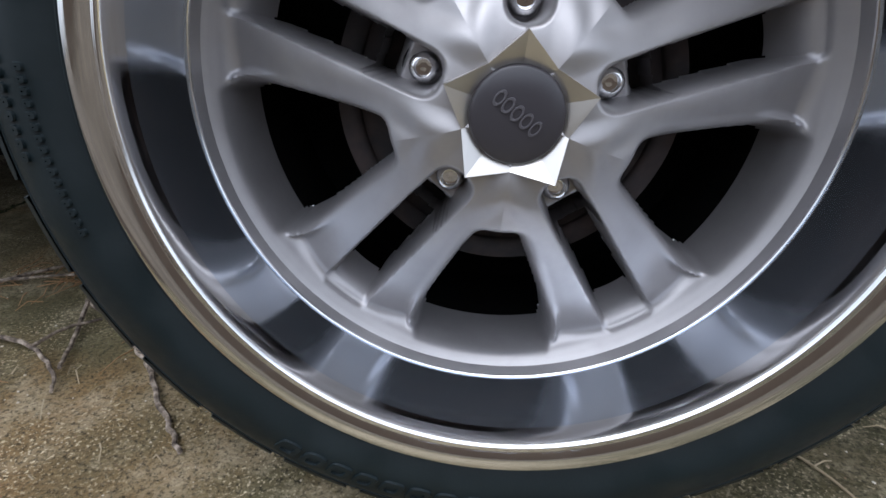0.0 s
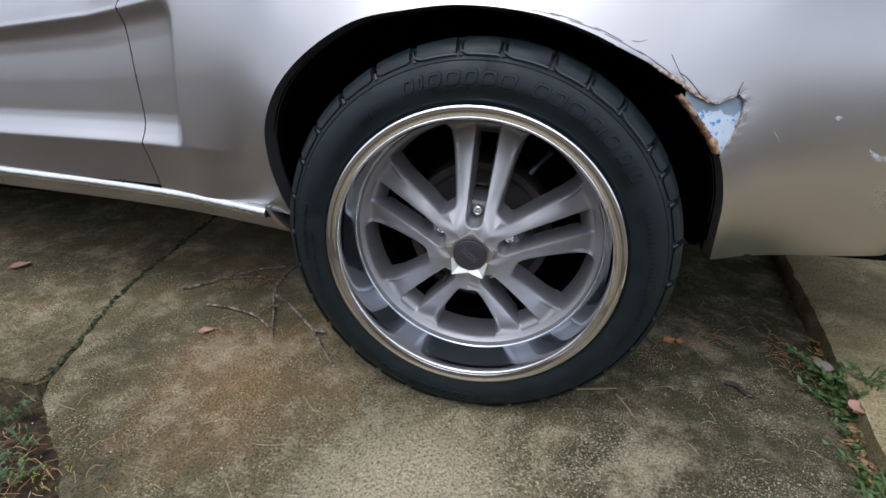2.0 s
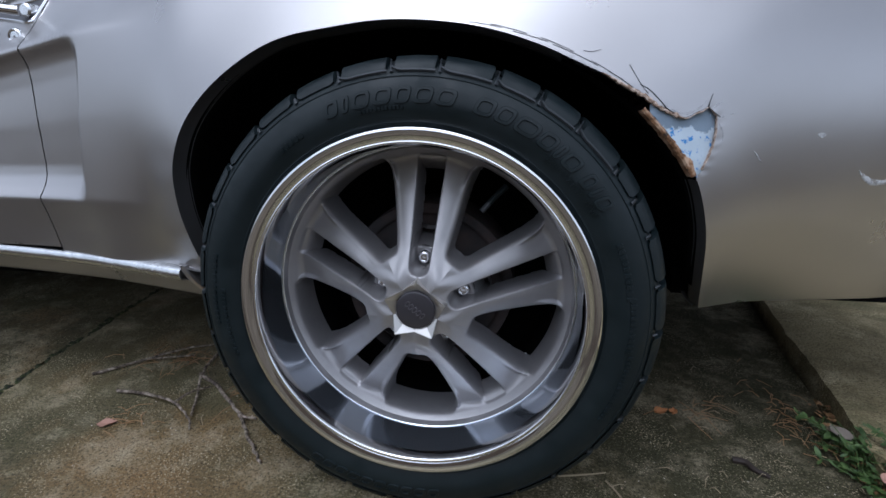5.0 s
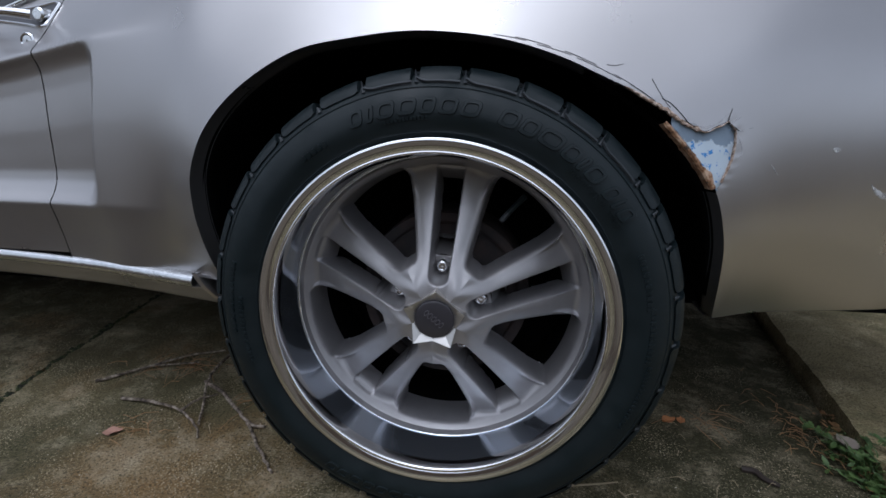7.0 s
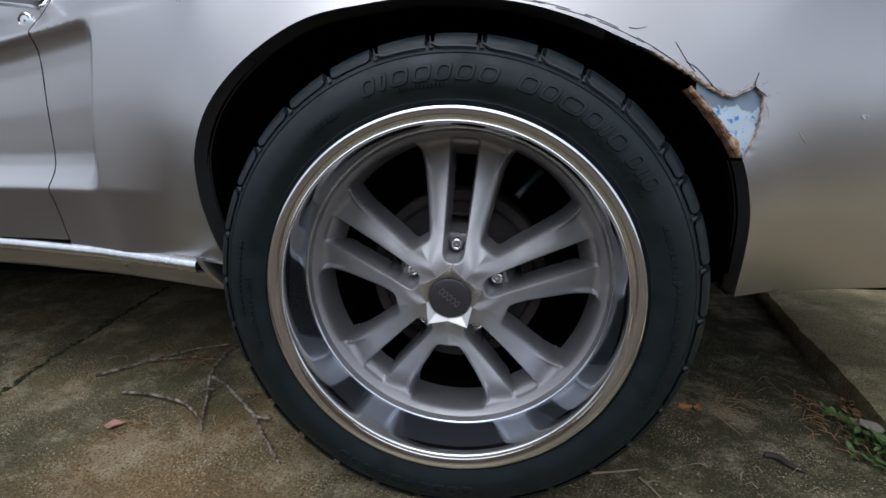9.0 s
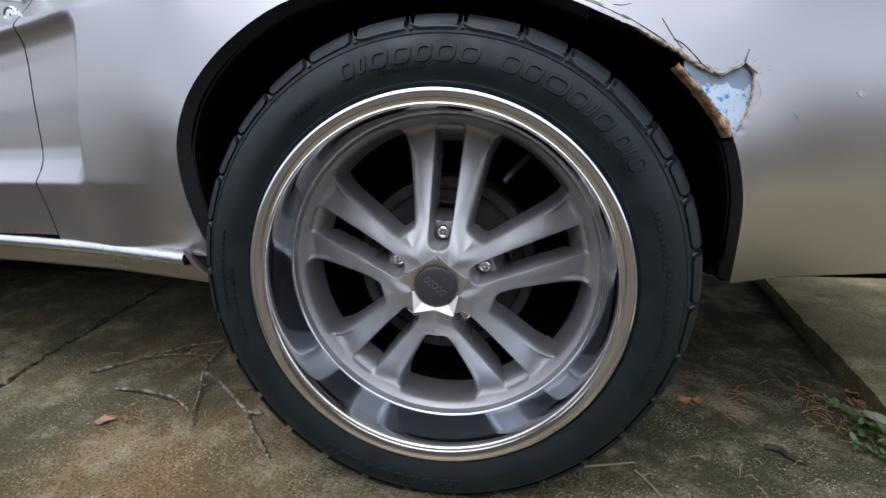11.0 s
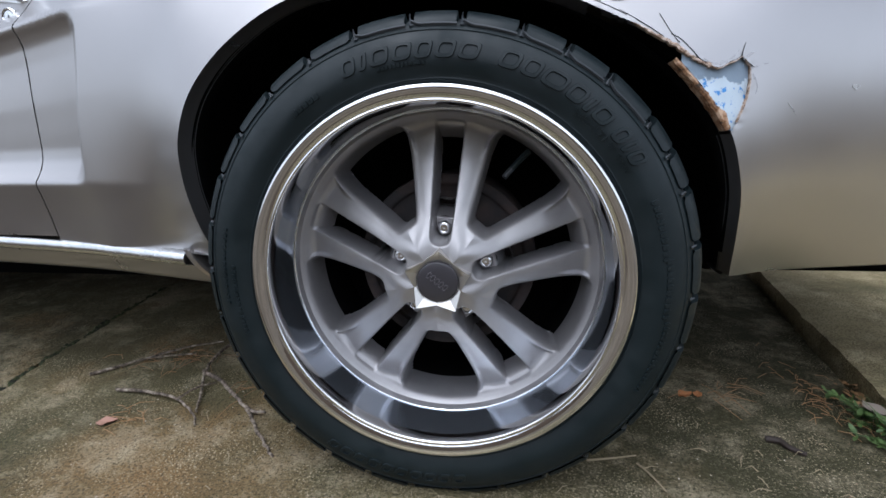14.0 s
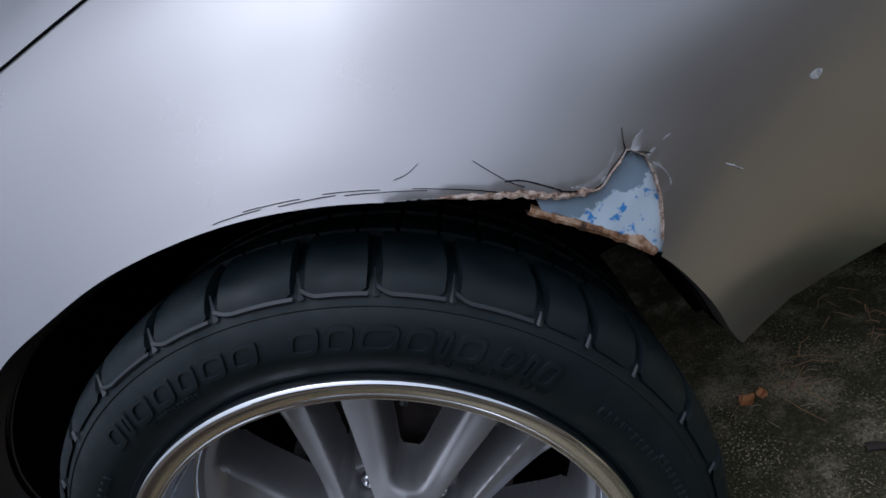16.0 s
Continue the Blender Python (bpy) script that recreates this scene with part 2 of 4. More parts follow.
LEAF_DRY = material("dry_leaf_pink_brown", (0.4, 0.22, 0.16), 0.7)
LEAF_ORANGE = material("dry_leaf_orange", (0.45, 0.19, 0.07), 0.7)
LEAF_YELLOW = material("yellow_green_moss", (0.3, 0.3, 0.04), 0.8)
LEAF_GREEN = material("weed_leaf", (0.055, 0.12, 0.03), 0.5)
n = Net(LEAF_GREEN)
n.to(n.ramp(n.noise(60.0, 3.0), (0.3, (0.03, 0.065, 0.016)), (0.7, (0.10, 0.155, 0.042))), "Base Color")
STICK = material("dark_wet_bark", (0.028, 0.018, 0.013), 0.7)
FOLIAGE = material("tree_leaves", (0.045, 0.075, 0.025), 0.6)
TRUNK = material("tree_bark", (0.09, 0.07, 0.055), 0.9)
GRASS = material("lawn_ground", (0.07, 0.085, 0.035), 0.95)
n = Net(GRASS)
n.to(n.ramp(n.noise(3.0, 6.0, 0.65), (0.35, (0.055, 0.042, 0.026)), (0.55, (0.12, 0.092, 0.058)), (0.75, (0.19, 0.15, 0.1))), "Base Color")
n.bump(n.noise(60.0, 5.0), 1.0, 0.02)


# ---- mesh helpers ----
def origin(ob):
    v = Vector((0, 0, 0))
    while ob:
        v += ob.location
        ob = ob.parent
    return v


def solid(name, verts, faces, mat, parent=None, label="", smooth=True, local=False):
    """One mesh object; verts are in the world unless local to the parent."""
    me = bpy.data.meshes.new(name)
    me.from_pydata([tuple(v) for v in verts], [], faces)
    bm = bmesh.new()
    bm.from_mesh(me)
    bmesh.ops.recalc_face_normals(bm, faces=bm.faces)
    bm.to_mesh(me)
    bm.free()
    me.materials.append(mat)
    if smooth:
        me.shade_smooth()
        me.set_sharp_from_angle(angle=radians(38))
    ob = new(name, me)
    if parent:
        ob.parent = parent
        if not local:
            ob.location = -origin(parent)
    return tagged(ob, label)


def empty(name, at, parent=None):
    ob = new(name)
    ob.empty_display_size = 0.1
    ob.location = Vector(at) - (origin(parent) if parent else Vector((0, 0, 0)))
    ob.parent = parent
    return ob


def grid(points):
    """Vertices and faces of rows of points."""
    rows, cols = len(points), len(points[0])
    verts = [p for row in points for p in row]
    faces = [(i * cols + j, i * cols + j + 1, (i + 1) * cols + j + 1, (i + 1) * cols + j) for i in range(rows - 1) for j in range(cols - 1)]
    return verts, faces


def turned(profile, steps=160, close=False):
    """A surface of revolution round the wheel's axle (y); profile: (radius, y)."""
    verts, faces, k = [], [], len(profile)
    for i in range(steps):
        a = 2 * math.pi * i / steps
        verts += [(r * math.cos(a), y, r * math.sin(a)) for r, y in profile]
    for i in range(steps):
        j = (i + 1) % steps
        for q in range(k if close else k - 1):
            w = (q + 1) % k
            faces.append((i * k + q, i * k + w, j * k + w, j * k + q))
    return verts, faces


def bezel(points, n=6):
    """A smooth curve through (u, v) points."""
    out, pts = [], [Vector(p) for p in points]
    for i in range(len(pts) - 1):
        p0, p1, p2, p3 = pts[max(i - 1, 0)], pts[i], pts[i + 1], pts[min(i + 2, len(pts) - 1)]
        for s in range(n):
            t = s / n
            out.append(0.5 * ((2 * p1) + (p2 - p0) * t + (2 * p0 - 5 * p1 + 4 * p2 - p3) * t * t + (3 * p1 - p0 - 3 * p2 + p3) * t ** 3))
    return [tuple(v) for v in out + [pts[-1]]]


def tube(path, radii, sides=6):
    """A tapered tube along a path."""
    verts, faces = [], []
    pts = [Vector(p) for p in path]
    for i, p in enumerate(pts):
        d = (pts[min(i + 1, len(pts) - 1)] - pts[max(i - 1, 0)]).normalized()
        u = d.cross(Vector((0.3, 0.2, 1))).normalized()
        v = d.cross(u)
        r = radii[0] + (radii[1] - radii[0]) * i / max(1, len(pts) - 1)
        verts += [p + r * (math.cos(2 * math.pi * k / sides) * u + math.sin(2 * math.pi * k / sides) * v) for k in range(sides)]
    for i in range(len(pts) - 1):
        faces += [(i * sides + k, i * sides + (k + 1) % sides, (i + 1) * sides + (k + 1) % sides, (i + 1) * sides + k) for k in range(sides)]
    faces += [tuple(range(sides)), tuple(range((len(pts) - 1) * sides, len(pts) * sides))]
    return verts, faces


def merged(pieces):
    verts, faces = [], []
    for v, f in pieces:
        k = len(verts)
        verts += list(v)
        faces += [tuple(i + k for i in g) for g in f]
    return verts, faces


def box(x0, x1, y0, y1, z0, z1):
    v = [(x, y, z) for x in (x0, x1) for y in (y0, y1) for z in (z0, z1)]
    return v, [(0, 1, 3, 2), (4, 6, 7, 5), (0, 4, 5, 1), (2, 3, 7, 6), (0, 2, 6, 4), (1, 5, 7, 3)]


def lerp_table(table, x):
    xs, ys = zip(*table)
    return float(np.interp(x, xs, ys))


def smooth01(t):
    t = max(0.0, min(1.0, t))
    return t * t * (3 - 2 * t)


# ---- ground ----
def prism(outline, z0, z1, bevel=0.006):
    """A flat slab with a slightly worn upper edge."""
    bm = bmesh.new()
    low = [bm.verts.new((x, y, z0)) for x, y in outline]
    high = [bm.verts.new((x, y, z1)) for x, y in outline]
    k = len(outline)
    top = bm.faces.new(high)
    bm.faces.new(low[::-1])
    for i in range(k):
        bm.faces.new((low[i], low[(i + 1) % k], high[(i + 1) % k], high[i]))
    bmesh.ops.bevel(bm, geom=list(top.edges), offset=bevel, segments=2, affect="EDGES")
    bmesh.ops.recalc_face_normals(bm, faces=bm.faces)
    return bm


def slab(name, outline, z0, z1, mat, label, bevel=0.006):
    me = bpy.data.meshes.new(name)
    bm = prism(outline, z0, z1, bevel)
    bm.to_mesh(me)
    bm.free()
    me.materials.append(mat)
    return tagged(new(name, me), label, "driveway slab", kind="structure")


def ragged(points, step=0.025, amount=0.006, seed=1):
    """A broken line through the points with small random steps."""
    rnd, out = random.Random(seed), []
    for (x0, y0), (x1, y1) in zip(points, points[1:]):
        d = math.hypot(x1 - x0, y1 - y0)
        k = max(1, int(d / step)) if d < 1.5 else max(1, int(d / 0.2))
        for i in range(k):
            t = i / k
            out.append((x0 + (x1 - x0) * t + rnd.uniform(-amount, amount), y0 + (y1 - y0) * t + rnd.uniform(-amount, amount)))
    return out + [points[-1]]


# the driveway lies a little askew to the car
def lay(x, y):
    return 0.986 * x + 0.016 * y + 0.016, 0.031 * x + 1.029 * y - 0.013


CRACK = [(-0.79, -0.11), (-0.81, -0.06), (-0.837, 0.02), (-0.87, 0.1), (-0.903, 0.19), (-0.925, 0.28), (-0.946, 0.4), (-0.966, 0.5), (-0.988, 0.62), (-1.01, 0.75), (-1.07, 1.3), (-1.15, 3.5)]
BROKEN = [(-0.43, -0.60), (-0.46, -0.45), (-0.514, -0.341), (-0.59, -0.271), (-0.705, -0.189), (-0.765, -0.15), (-0.79, -0.11)]
JOINT = [(0.668 + 0.212 * y, y) for y in (3.5, 2.0, 1.0, 0.7, 0.45, 0.3, 0.15, 0.0, -0.2, -0.4, -0.6)]
left_line = ragged(BROKEN[:-1] + CRACK, 0.022, 0.005, 3)
slab("driveway_slab", left_line + ragged(JOINT, 0.03, 0.002, 4), -0.12, 0.0, SLAB, "worn stained grey concrete driveway slab under the car")
crack_line = ragged(CRACK, 0.022, 0.004, 9)
slab("driveway_slab", [(x - 0.012 - 0.005 * math.sin(23 * y), y) for x, y in crack_line] + [(-6.0, 3.5), (-6.0, -0.14)] + ragged([(-2.0, -0.16), (-1.2, -0.15), (-0.81, -0.125)], 0.03, 0.006, 5), -0.12, -0.003, SLAB, "old grey concrete slab beyond a mossy crack")
FACE = [(0.685 + 0.212 * y, y) for y in (3.5, 2.0, 1.0, 0.7, 0.45, 0.3, 0.15, 0.0, -0.1, -0.3, -0.45)]
slab("driveway_slab", ragged(FACE, 0.03, 0.003, 6)[::-1] + [(6.0, 3.5), (6.0, -0.45)], -0.12, 0.034, SLAB_PALE, "paler tan concrete slab standing a little higher", 0.01)
gv, gf = grid([[(x, y, -0.045 + 0.006 * noise.noise((x * 3, y * 3, 0))) for x in np.linspace(-7, 7, 90)] for y in np.linspace(-0.8, 5, 60)])
tagged(solid("soil", gv, gf, SOIL), "dark soil and leaf litter between the slabs", "soil", kind="structure")
tagged(solid("ground", *grid([[(x, y, -0.13) for x in (-300, -7, 7, 300)] for y in (-300, -0.7, 4.8, 300)]), GRASS), "bare tan earth and leaf litter round the driveway", "ground", kind="structure")
mv = []
rnd = random.Random(12)
for (x0, y0), (x1, y1) in zip(crack_line, crack_line[1:]):
    if y0 > 0.8:
        break
    for _ in range(8):
        t = rnd.random()
        mv.append(((x0 + (x1 - x0) * t - 0.006 + rnd.uniform(-0.010, 0.009), y0 + (y1 - y0) * t, -0.005), rnd.uniform(0.003, 0.010)))
pieces = []
for (cx, cy, cz), r in mv:
    pieces.append(([(cx + r * math.cos(k * 1.257), cy + r * math.sin(k * 1.257), cz) for k in range(5)] + [(cx, cy, cz + r * 0.8)], [(k, (k + 1) % 5, 5) for k in range(5)]))
tagged(solid("moss", *merged(pieces), MOSS), "dark green moss growing along the crack", "moss", kind="stuff")

# ---- the car: body side ----
AXLE = Vector((0.0, 0.0, 0.3055))
car = tagged(empty("car", (-1.1, 0.92, 0.0)), "silver fastback car with dull paint and a torn wheel arch", "car")

ALONG = [(-3.5, 0.38), (-3.2, 0.25), (-2.9, 0.18), (-2.2, 0.165), (-1.2, 0.165), (-0.7, 0.155), (-0.6, 0.145), (-0.5, 0.122), (-0.42, 0.085), (-0.35, 0.05), (-0.2, 0.032), (0.0, 0.026),
         (0.2, 0.03), (0.35, 0.044), (0.42, 0.065), (0.5, 0.096), (0.6, 0.134), (0.8, 0.21), (1.05, 0.31), (1.2, 0.39)]
UP = [(0.2, 0.12), (0.28, 0.075), (0.31, 0.055), (0.36, 0.03), (0.42, 0.012), (0.48, 0.003), (0.54, 0.0), (0.6, 0.004), (0.65, 0.013), (0.7, 0.03), (0.76, 0.058), (0.83, 0.1), (0.9, 0.16), (0.95, 0.24)]


class Smooth:
    """A table drawn as one soft curve."""

    def __init__(self, table, sigma, step=0.002):
        xs, ys = zip(*table)
        pad = 4 * sigma
        self.x = np.arange(xs[0] - pad, xs[-1] + pad, step)
        k = np.arange(-pad, pad + step, step)
        g = np.exp(-0.5 * (k / sigma) ** 2)
        n = len(k) // 2
        raw = np.interp(np.concatenate((self.x[0] - step * np.arange(n, 0, -1), self.x, self.x[-1] + step * np.arange(1, n + 1))), xs, ys)
        self.y = np.convolve(raw, g / g.sum(), "valid")[:len(self.x)]

    def __call__(self, x):
        return float(np.interp(x, self.x, self.y))


along_of, up_of = Smooth(ALONG, 0.04), Smooth(UP, 0.022)


def soft_table(table, x, w):
    return sum(lerp_table(table, x + d * w) for d in (-1, -0.5, 0, 0.5, 1)) / 5


COVE_TOP = [(-1.9, 0.575), (-1.2, 0.605), (-0.735, 0.653), (-0.66, 0.6655), (-0.59, 0.6765), (-0.54, 0.682), (-0.4, 0.69)]
# the door's section: a sharp shoulder above the side scoop and a sharp edge below it
DOOR = Smooth([(0.20, 0.175), (0.30, 0.152), (0.3425, 0.1455), (0.374, 0.14), (0.404, 0.133), (0.431, 0.1255), (0.55, 0.131), (0.666, 0.141), (0.693, 0.168), (0.722, 0.192), (0.751, 0.215), (0.80, 0.245), (0.87, 0.28), (0.95, 0.34)], 0.0035, 0.0008)
SCOOP = Smooth([(0.2, 0.0), (0.431, 0.0), (0.446, 0.0115), (0.464, 0.0195), (0.482, 0.0215), (0.527, 0.0205), (0.57, 0.0190), (0.611, 0.0180), (0.638, 0.0155), (0.654, 0.0085), (0.666, 0.0), (0.95, 0.0)], 0.003, 0.0008)


def side(x, z):
    """The y of the near body side."""
    y = along_of(x) + up_of(z)
    b = smooth01((-0.36 - x) / 0.2)
    if b > 0:
        # the shoulder rises towards the rear, the lower edge runs level
        zz = z - (lerp_table(COVE_TOP, x) - 0.666) * smooth01((z - 0.431) / 0.2)
        fade = smooth01((-0.530 - 0.022 * smooth01((0.67 - z) / 0.2) - x) / 0.03)
        d = DOOR(zz) + along_of(x) - along_of(-0.66) + SCOOP(zz) * fade
        y += (d - y) * b
    return y + (0.022 * smooth01((x - 0.33) / 0.06) - 0.050 * smooth01((x - 0.40) / 0.32)) * smooth01((0.44 - z) / 0.16)


ARCH = [(-0.318, 0.262), (-0.328, 0.30), (-0.342, 0.345), (-0.349, 0.40), (-0.350, 0.445), (-0.342, 0.495), (-0.310, 0.552), (-0.254, 0.604), (-0.178, 0.646), (-0.10, 0.661),
        (-0.025, 0.667), (0.06, 0.659), (0.13, 0.640), (0.19, 0.613), (0.248, 0.576), (0.29, 0.536), (0.327, 0.488), (0.349, 0.43), (0.362, 0.37), (0.373, 0.33), (0.385, 0.295)]
SEAM_LINE = [(0.2, -0.66), (0.75, -0.66), (0.95, -0.645)]
seam_x = Smooth(SEAM_LINE, 0.011)
CX, CZ = -0.01, 0.33
TORN = [(0.170, 0.6235), (0.186, 0.6158), (0.200, 0.6095), (0.212, 0.6040), (0.224, 0.5985), (0.236, 0.5920), (0.249, 0.5855), (0.266, 0.5755), (0.281, 0.5650), (0.292, 0.5605), (0.307, 0.5545), (0.313, 0.5555), (0.319, 0.5595), (0.327, 0.562), (0.3345, 0.567), (0.338, 0.5645), (0.3445, 0.5565), (0.3455, 0.541),
        (0.343, 0.524), (0.338, 0.510), (0.332, 0.496), (0.327, 0.484), (0.30, 0.50), (0.25, 0.56), (0.16, 0.60)]
RIM_OF_TEAR = TORN[:21]

def inside(poly, x, z):
    odd = False
    for (x0, z0), (x1, z1) in zip(poly, poly[1:] + poly[:1]):
        if (z0 > z) != (z1 > z) and x < (x1 - x0) * (z - z0) / (z1 - z0) + x0:
            odd = not odd
    return odd


def rear_low(x):
    return 0.2935 + 0.02 * max(0.0, x - 0.385)


def edge_of(a):
    """Where the panel ends in the direction a from the arch's middle."""
    dx, dz = math.cos(a), math.sin(a)
    best = 0.0
    for s in np.arange(0.30, 1.6, 0.0012):
        x, z = CX + dx * s, CZ + dz * s
        seam = seam_x(z)
        if x < seam or x > 1.1 or z > 0.93 or (x > 0 and z < rear_low(x)) or (x < 0 and z < 0.324):
            break
        best = s
    return best + 0.002


arch = bezel(ARCH, 22)
cols = []
for ax, az in arch:
    a = math.atan2(az - CZ, ax - CX)
    s0, s1 = math.hypot(ax - CX, az - CZ), edge_of(a)
    s1 = max(s1, s0 + 0.012)
    col = []
    # folded lip, then the panel
    y0 = side(ax, az) - 0.006
    for back, inn in ((0.022, 0.004), (0.012, 0.001), (0.003, 0.0)):
        s = s0 - inn
        col.append((CX + math.cos(a) * s, y0 + back, CZ + math.sin(a) * s))
    for i in range(112):
        t = i / 111
        s = s0 + (s1 - s0) * (t ** 1.2)
        x, z = CX + math.cos(a) * s, CZ + math.sin(a) * s
        col.append((x, side(x, z) - 0.006 * math.exp(-(s - s0) / 0.02) - 0.010 * math.exp(-((s - s0) / 0.055) ** 2), z))
    cols.append(col)
pv, pf = grid(cols)


def snapped(p):
    """Draws a vertex that lies near the tear's outline onto it."""
    best, at = 0.0042, None
    for (x0, z0), (x1, z1) in zip(RIM_OF_TEAR, RIM_OF_TEAR[1:]):
        dx, dz = x1 - x0, z1 - z0
        t = max(0.0, min(1.0, ((p[0] - x0) * dx + (p[2] - z0) * dz) / (dx * dx + dz * dz)))
        d = math.hypot(p[0] - x0 - t * dx, p[2] - z0 - t * dz)
        if d < best:
            best, at = d, (x0 + t * dx, p[1], z0 + t * dz)
    return at or p


pv = [snapped(p) if 0.18 < p[0] < 0.36 and p[2] > 0.46 else p for p in pv]
keep = []
for f in pf:
    mx, mz = sum(pv[i][0] for i in f) / 4, sum(pv[i][2] for i in f) / 4
    if not inside(TORN, mx, mz):
        keep.append(f)
body = solid("body", pv, keep, PAINT, car, "silver quarter panel with a torn rusty arch edge")

RADIUS = [(math.atan2(z - CZ, x - CX), math.hypot(x - CX, z - CZ)) for x, z in arch if z > 0.34][::-1]


def flare(x, z):
    """How far the panel swells out beside the arch."""
    d = max(0.0, math.hypot(x - CX, z - CZ) - lerp_table(RADIUS, math.atan2(z - CZ, x - CX)))
    return 0.006 * math.exp(-d / 0.02) + 0.010 * math.exp(-(d / 0.055) ** 2)


# what lies under the torn paint
hole = []
for i in range(70):
    row = []
    for j in range(80):
        x, z = 0.268 + 0.087 * i / 69, 0.465 + 0.115 * j / 79
        row.append((x, side(x, z) - flare(x, z) + 0.004 + 0.0015 * noise.noise((x * 60, z * 60, 0)), z))
    hole.append(row)
hv, hf = grid(hole)
lip = [(math.atan2(z - CZ, x - CX), math.hypot(x - CX, z - CZ)) for x, z in arch if x > 0.1][::-1]
hf = [f for f in hf if all(math.hypot(hv[i][0] - CX, hv[i][2] - CZ) > lerp_table(lip, math.atan2(hv[i][2] - CZ, hv[i][0] - CX)) + 0.001 for i in f)]
solid("exposed_filler", hv, hf, FILLER, body, "bare blue-grey primer with white and blue filler")
rust = []
for ax, az in arch:
    if not (0.259 < ax < 0.342 and az > 0.490):
        continue
    a = math.atan2(az - CZ, ax - CX)
    s0 = math.hypot(ax - CX, az - CZ) + 0.0015 * noise.noise((ax * 220, 3, 0))
    w = 0.0022 + 0.0055 * abs(noise.noise((ax * 110, az * 110, 2))) + 0.005 * math.exp(-((az - 0.503) / 0.008) ** 2)
    y = side(ax, az) - 0.0135
    rust.append([(CX + math.cos(a) * s, y + k, CZ + math.sin(a) * s) for s, k in ((s0 - 0.0045, 0.016), (s0 - 0.0035, 0.001), (s0 - 0.001, 0.0), (s0 + w * 0.5, 0.0015 + 0.0015 * noise.noise((ax * 160, 0, 0))), (s0 + w, 0.007))])
solid("rusty_lip", *grid(rust), RUSTLIP, body, "flaking rusty brown metal along the arch edge")


def along(pts, step=0.0012):
    """Points at even steps along a broken line, with its sideways direction."""
    out = []
    for (x0, z0), (x1, z1) in zip(pts, pts[1:]):
        d = math.hypot(x1 - x0, z1 - z0)
        for i in range(max(1, int(d / step))):
            t = i * step / d
            out.append((x0 + (x1 - x0) * t, z0 + (z1 - z0) * t, -(z1 - z0) / d, (x1 - x0) / d))
    return out


def edge_strip(name, pts, low, high, mat, label, lift=0.0012, seed=0.0):
    """A ragged strip of broken edge that runs along the tear, from low to high metres off its line."""
    rows = []
    run = along(pts)
    for i, (x, z, nx, nz) in enumerate(run):
        thin = 0.25 + 0.75 * min(1.0, i / 22, (len(run) - 1 - i) / 10)
        j0, j1 = noise.noise((x * 260, z * 260, seed)), noise.noise((x * 190, z * 190, seed + 5))
        a, b = low * thin * (1 + 0.9 * j0), high * thin * (1 + 0.9 * j1)
        row = []
        for off, up in ((a, -0.004), (a * 0.8, lift), ((a + b) / 2, lift + 0.0006), (b, -0.0003)):
            px, pz = x + nx * off, z + nz * off
            row.append((px, side(px, pz) - flare(px, pz) - up, pz))
        rows.append(row)
    return solid(name, *grid(rows), mat, body, label)


edge_strip("torn_edge", TORN[3:12], -0.0024, 0.0020, TAN, "pale brown torn edge of the panel", seed=1.0)
edge_strip("torn_edge", TORN[10:16], -0.0012, 0.0010, TAN, "pale brown torn edge of the panel", seed=2.0)
edge_strip("torn_edge", TORN[15:21], -0.0006, 0.0011, TAN, "pale brown torn edge of the panel", seed=3.0)


def smear(name, x, z, w, h, tilt, mat, label, parent=body, lift=0.0006, k=9, seed=0):
    """A thin irregular fleck lying on the body side."""
    rnd = random.Random(seed)
    ring, c, s = [], math.cos(radians(tilt)), math.sin(radians(tilt))
    for i in range(k):
        a = 2 * math.pi * i / k
        r = rnd.uniform(0.6, 1.1)
        u, v = w / 2 * r * math.cos(a), h / 2 * r * math.sin(a)
        px, pz = x + u * c - v * s, z + u * s + v * c
        ring.append((px, side(px, pz) - flare(px, pz) - lift, pz))
    mid = tuple(sum(p[i] for p in ring) / k for i in range(3))
    base = [(p[0], p[1] + lift + 0.001, p[2]) for p in ring]
    faces = [(i, (i + 1) % k, k) for i in range(k)] + [(i, (i + 1) % k, k + 1 + (i + 1) % k, k + 1 + i) for i in range(k)]
    return solid(name, ring + [mid] + base, faces, mat, parent, label)


smear("paint_chip", 0.481, 0.535, 0.014, 0.007, -15, CHIP, "pale paint chip", seed=1)


def scuff(pts, widths, seed, mat=None):
    """A pale scraped streak with ragged sides through (x, z) points on the body side."""
    rows, path = [], bezel(pts, 10)
    for i, (x, z) in enumerate(path):
        w = lerp_table([(k / (len(widths) - 1), v) for k, v in enumerate(widths)], i / (len(path) - 1))
        up = w * (0.6 + 0.8 * abs(noise.noise((x * 140, seed, 0))))
        down = w * (0.6 + 0.8 * abs(noise.noise((x * 140, seed + 9, 3))))
        rows.append([(x, side(x, z + v) - flare(x, z + v) - lift, z + v) for v, lift in ((up, -0.0004), (up * 0.5, 0.0006), (0, 0.0007), (-down * 0.5, 0.0006), (-down, -0.0004))])
    return solid("scratch", *grid(rows), mat or CHIP, body, "pale scuffed paint")


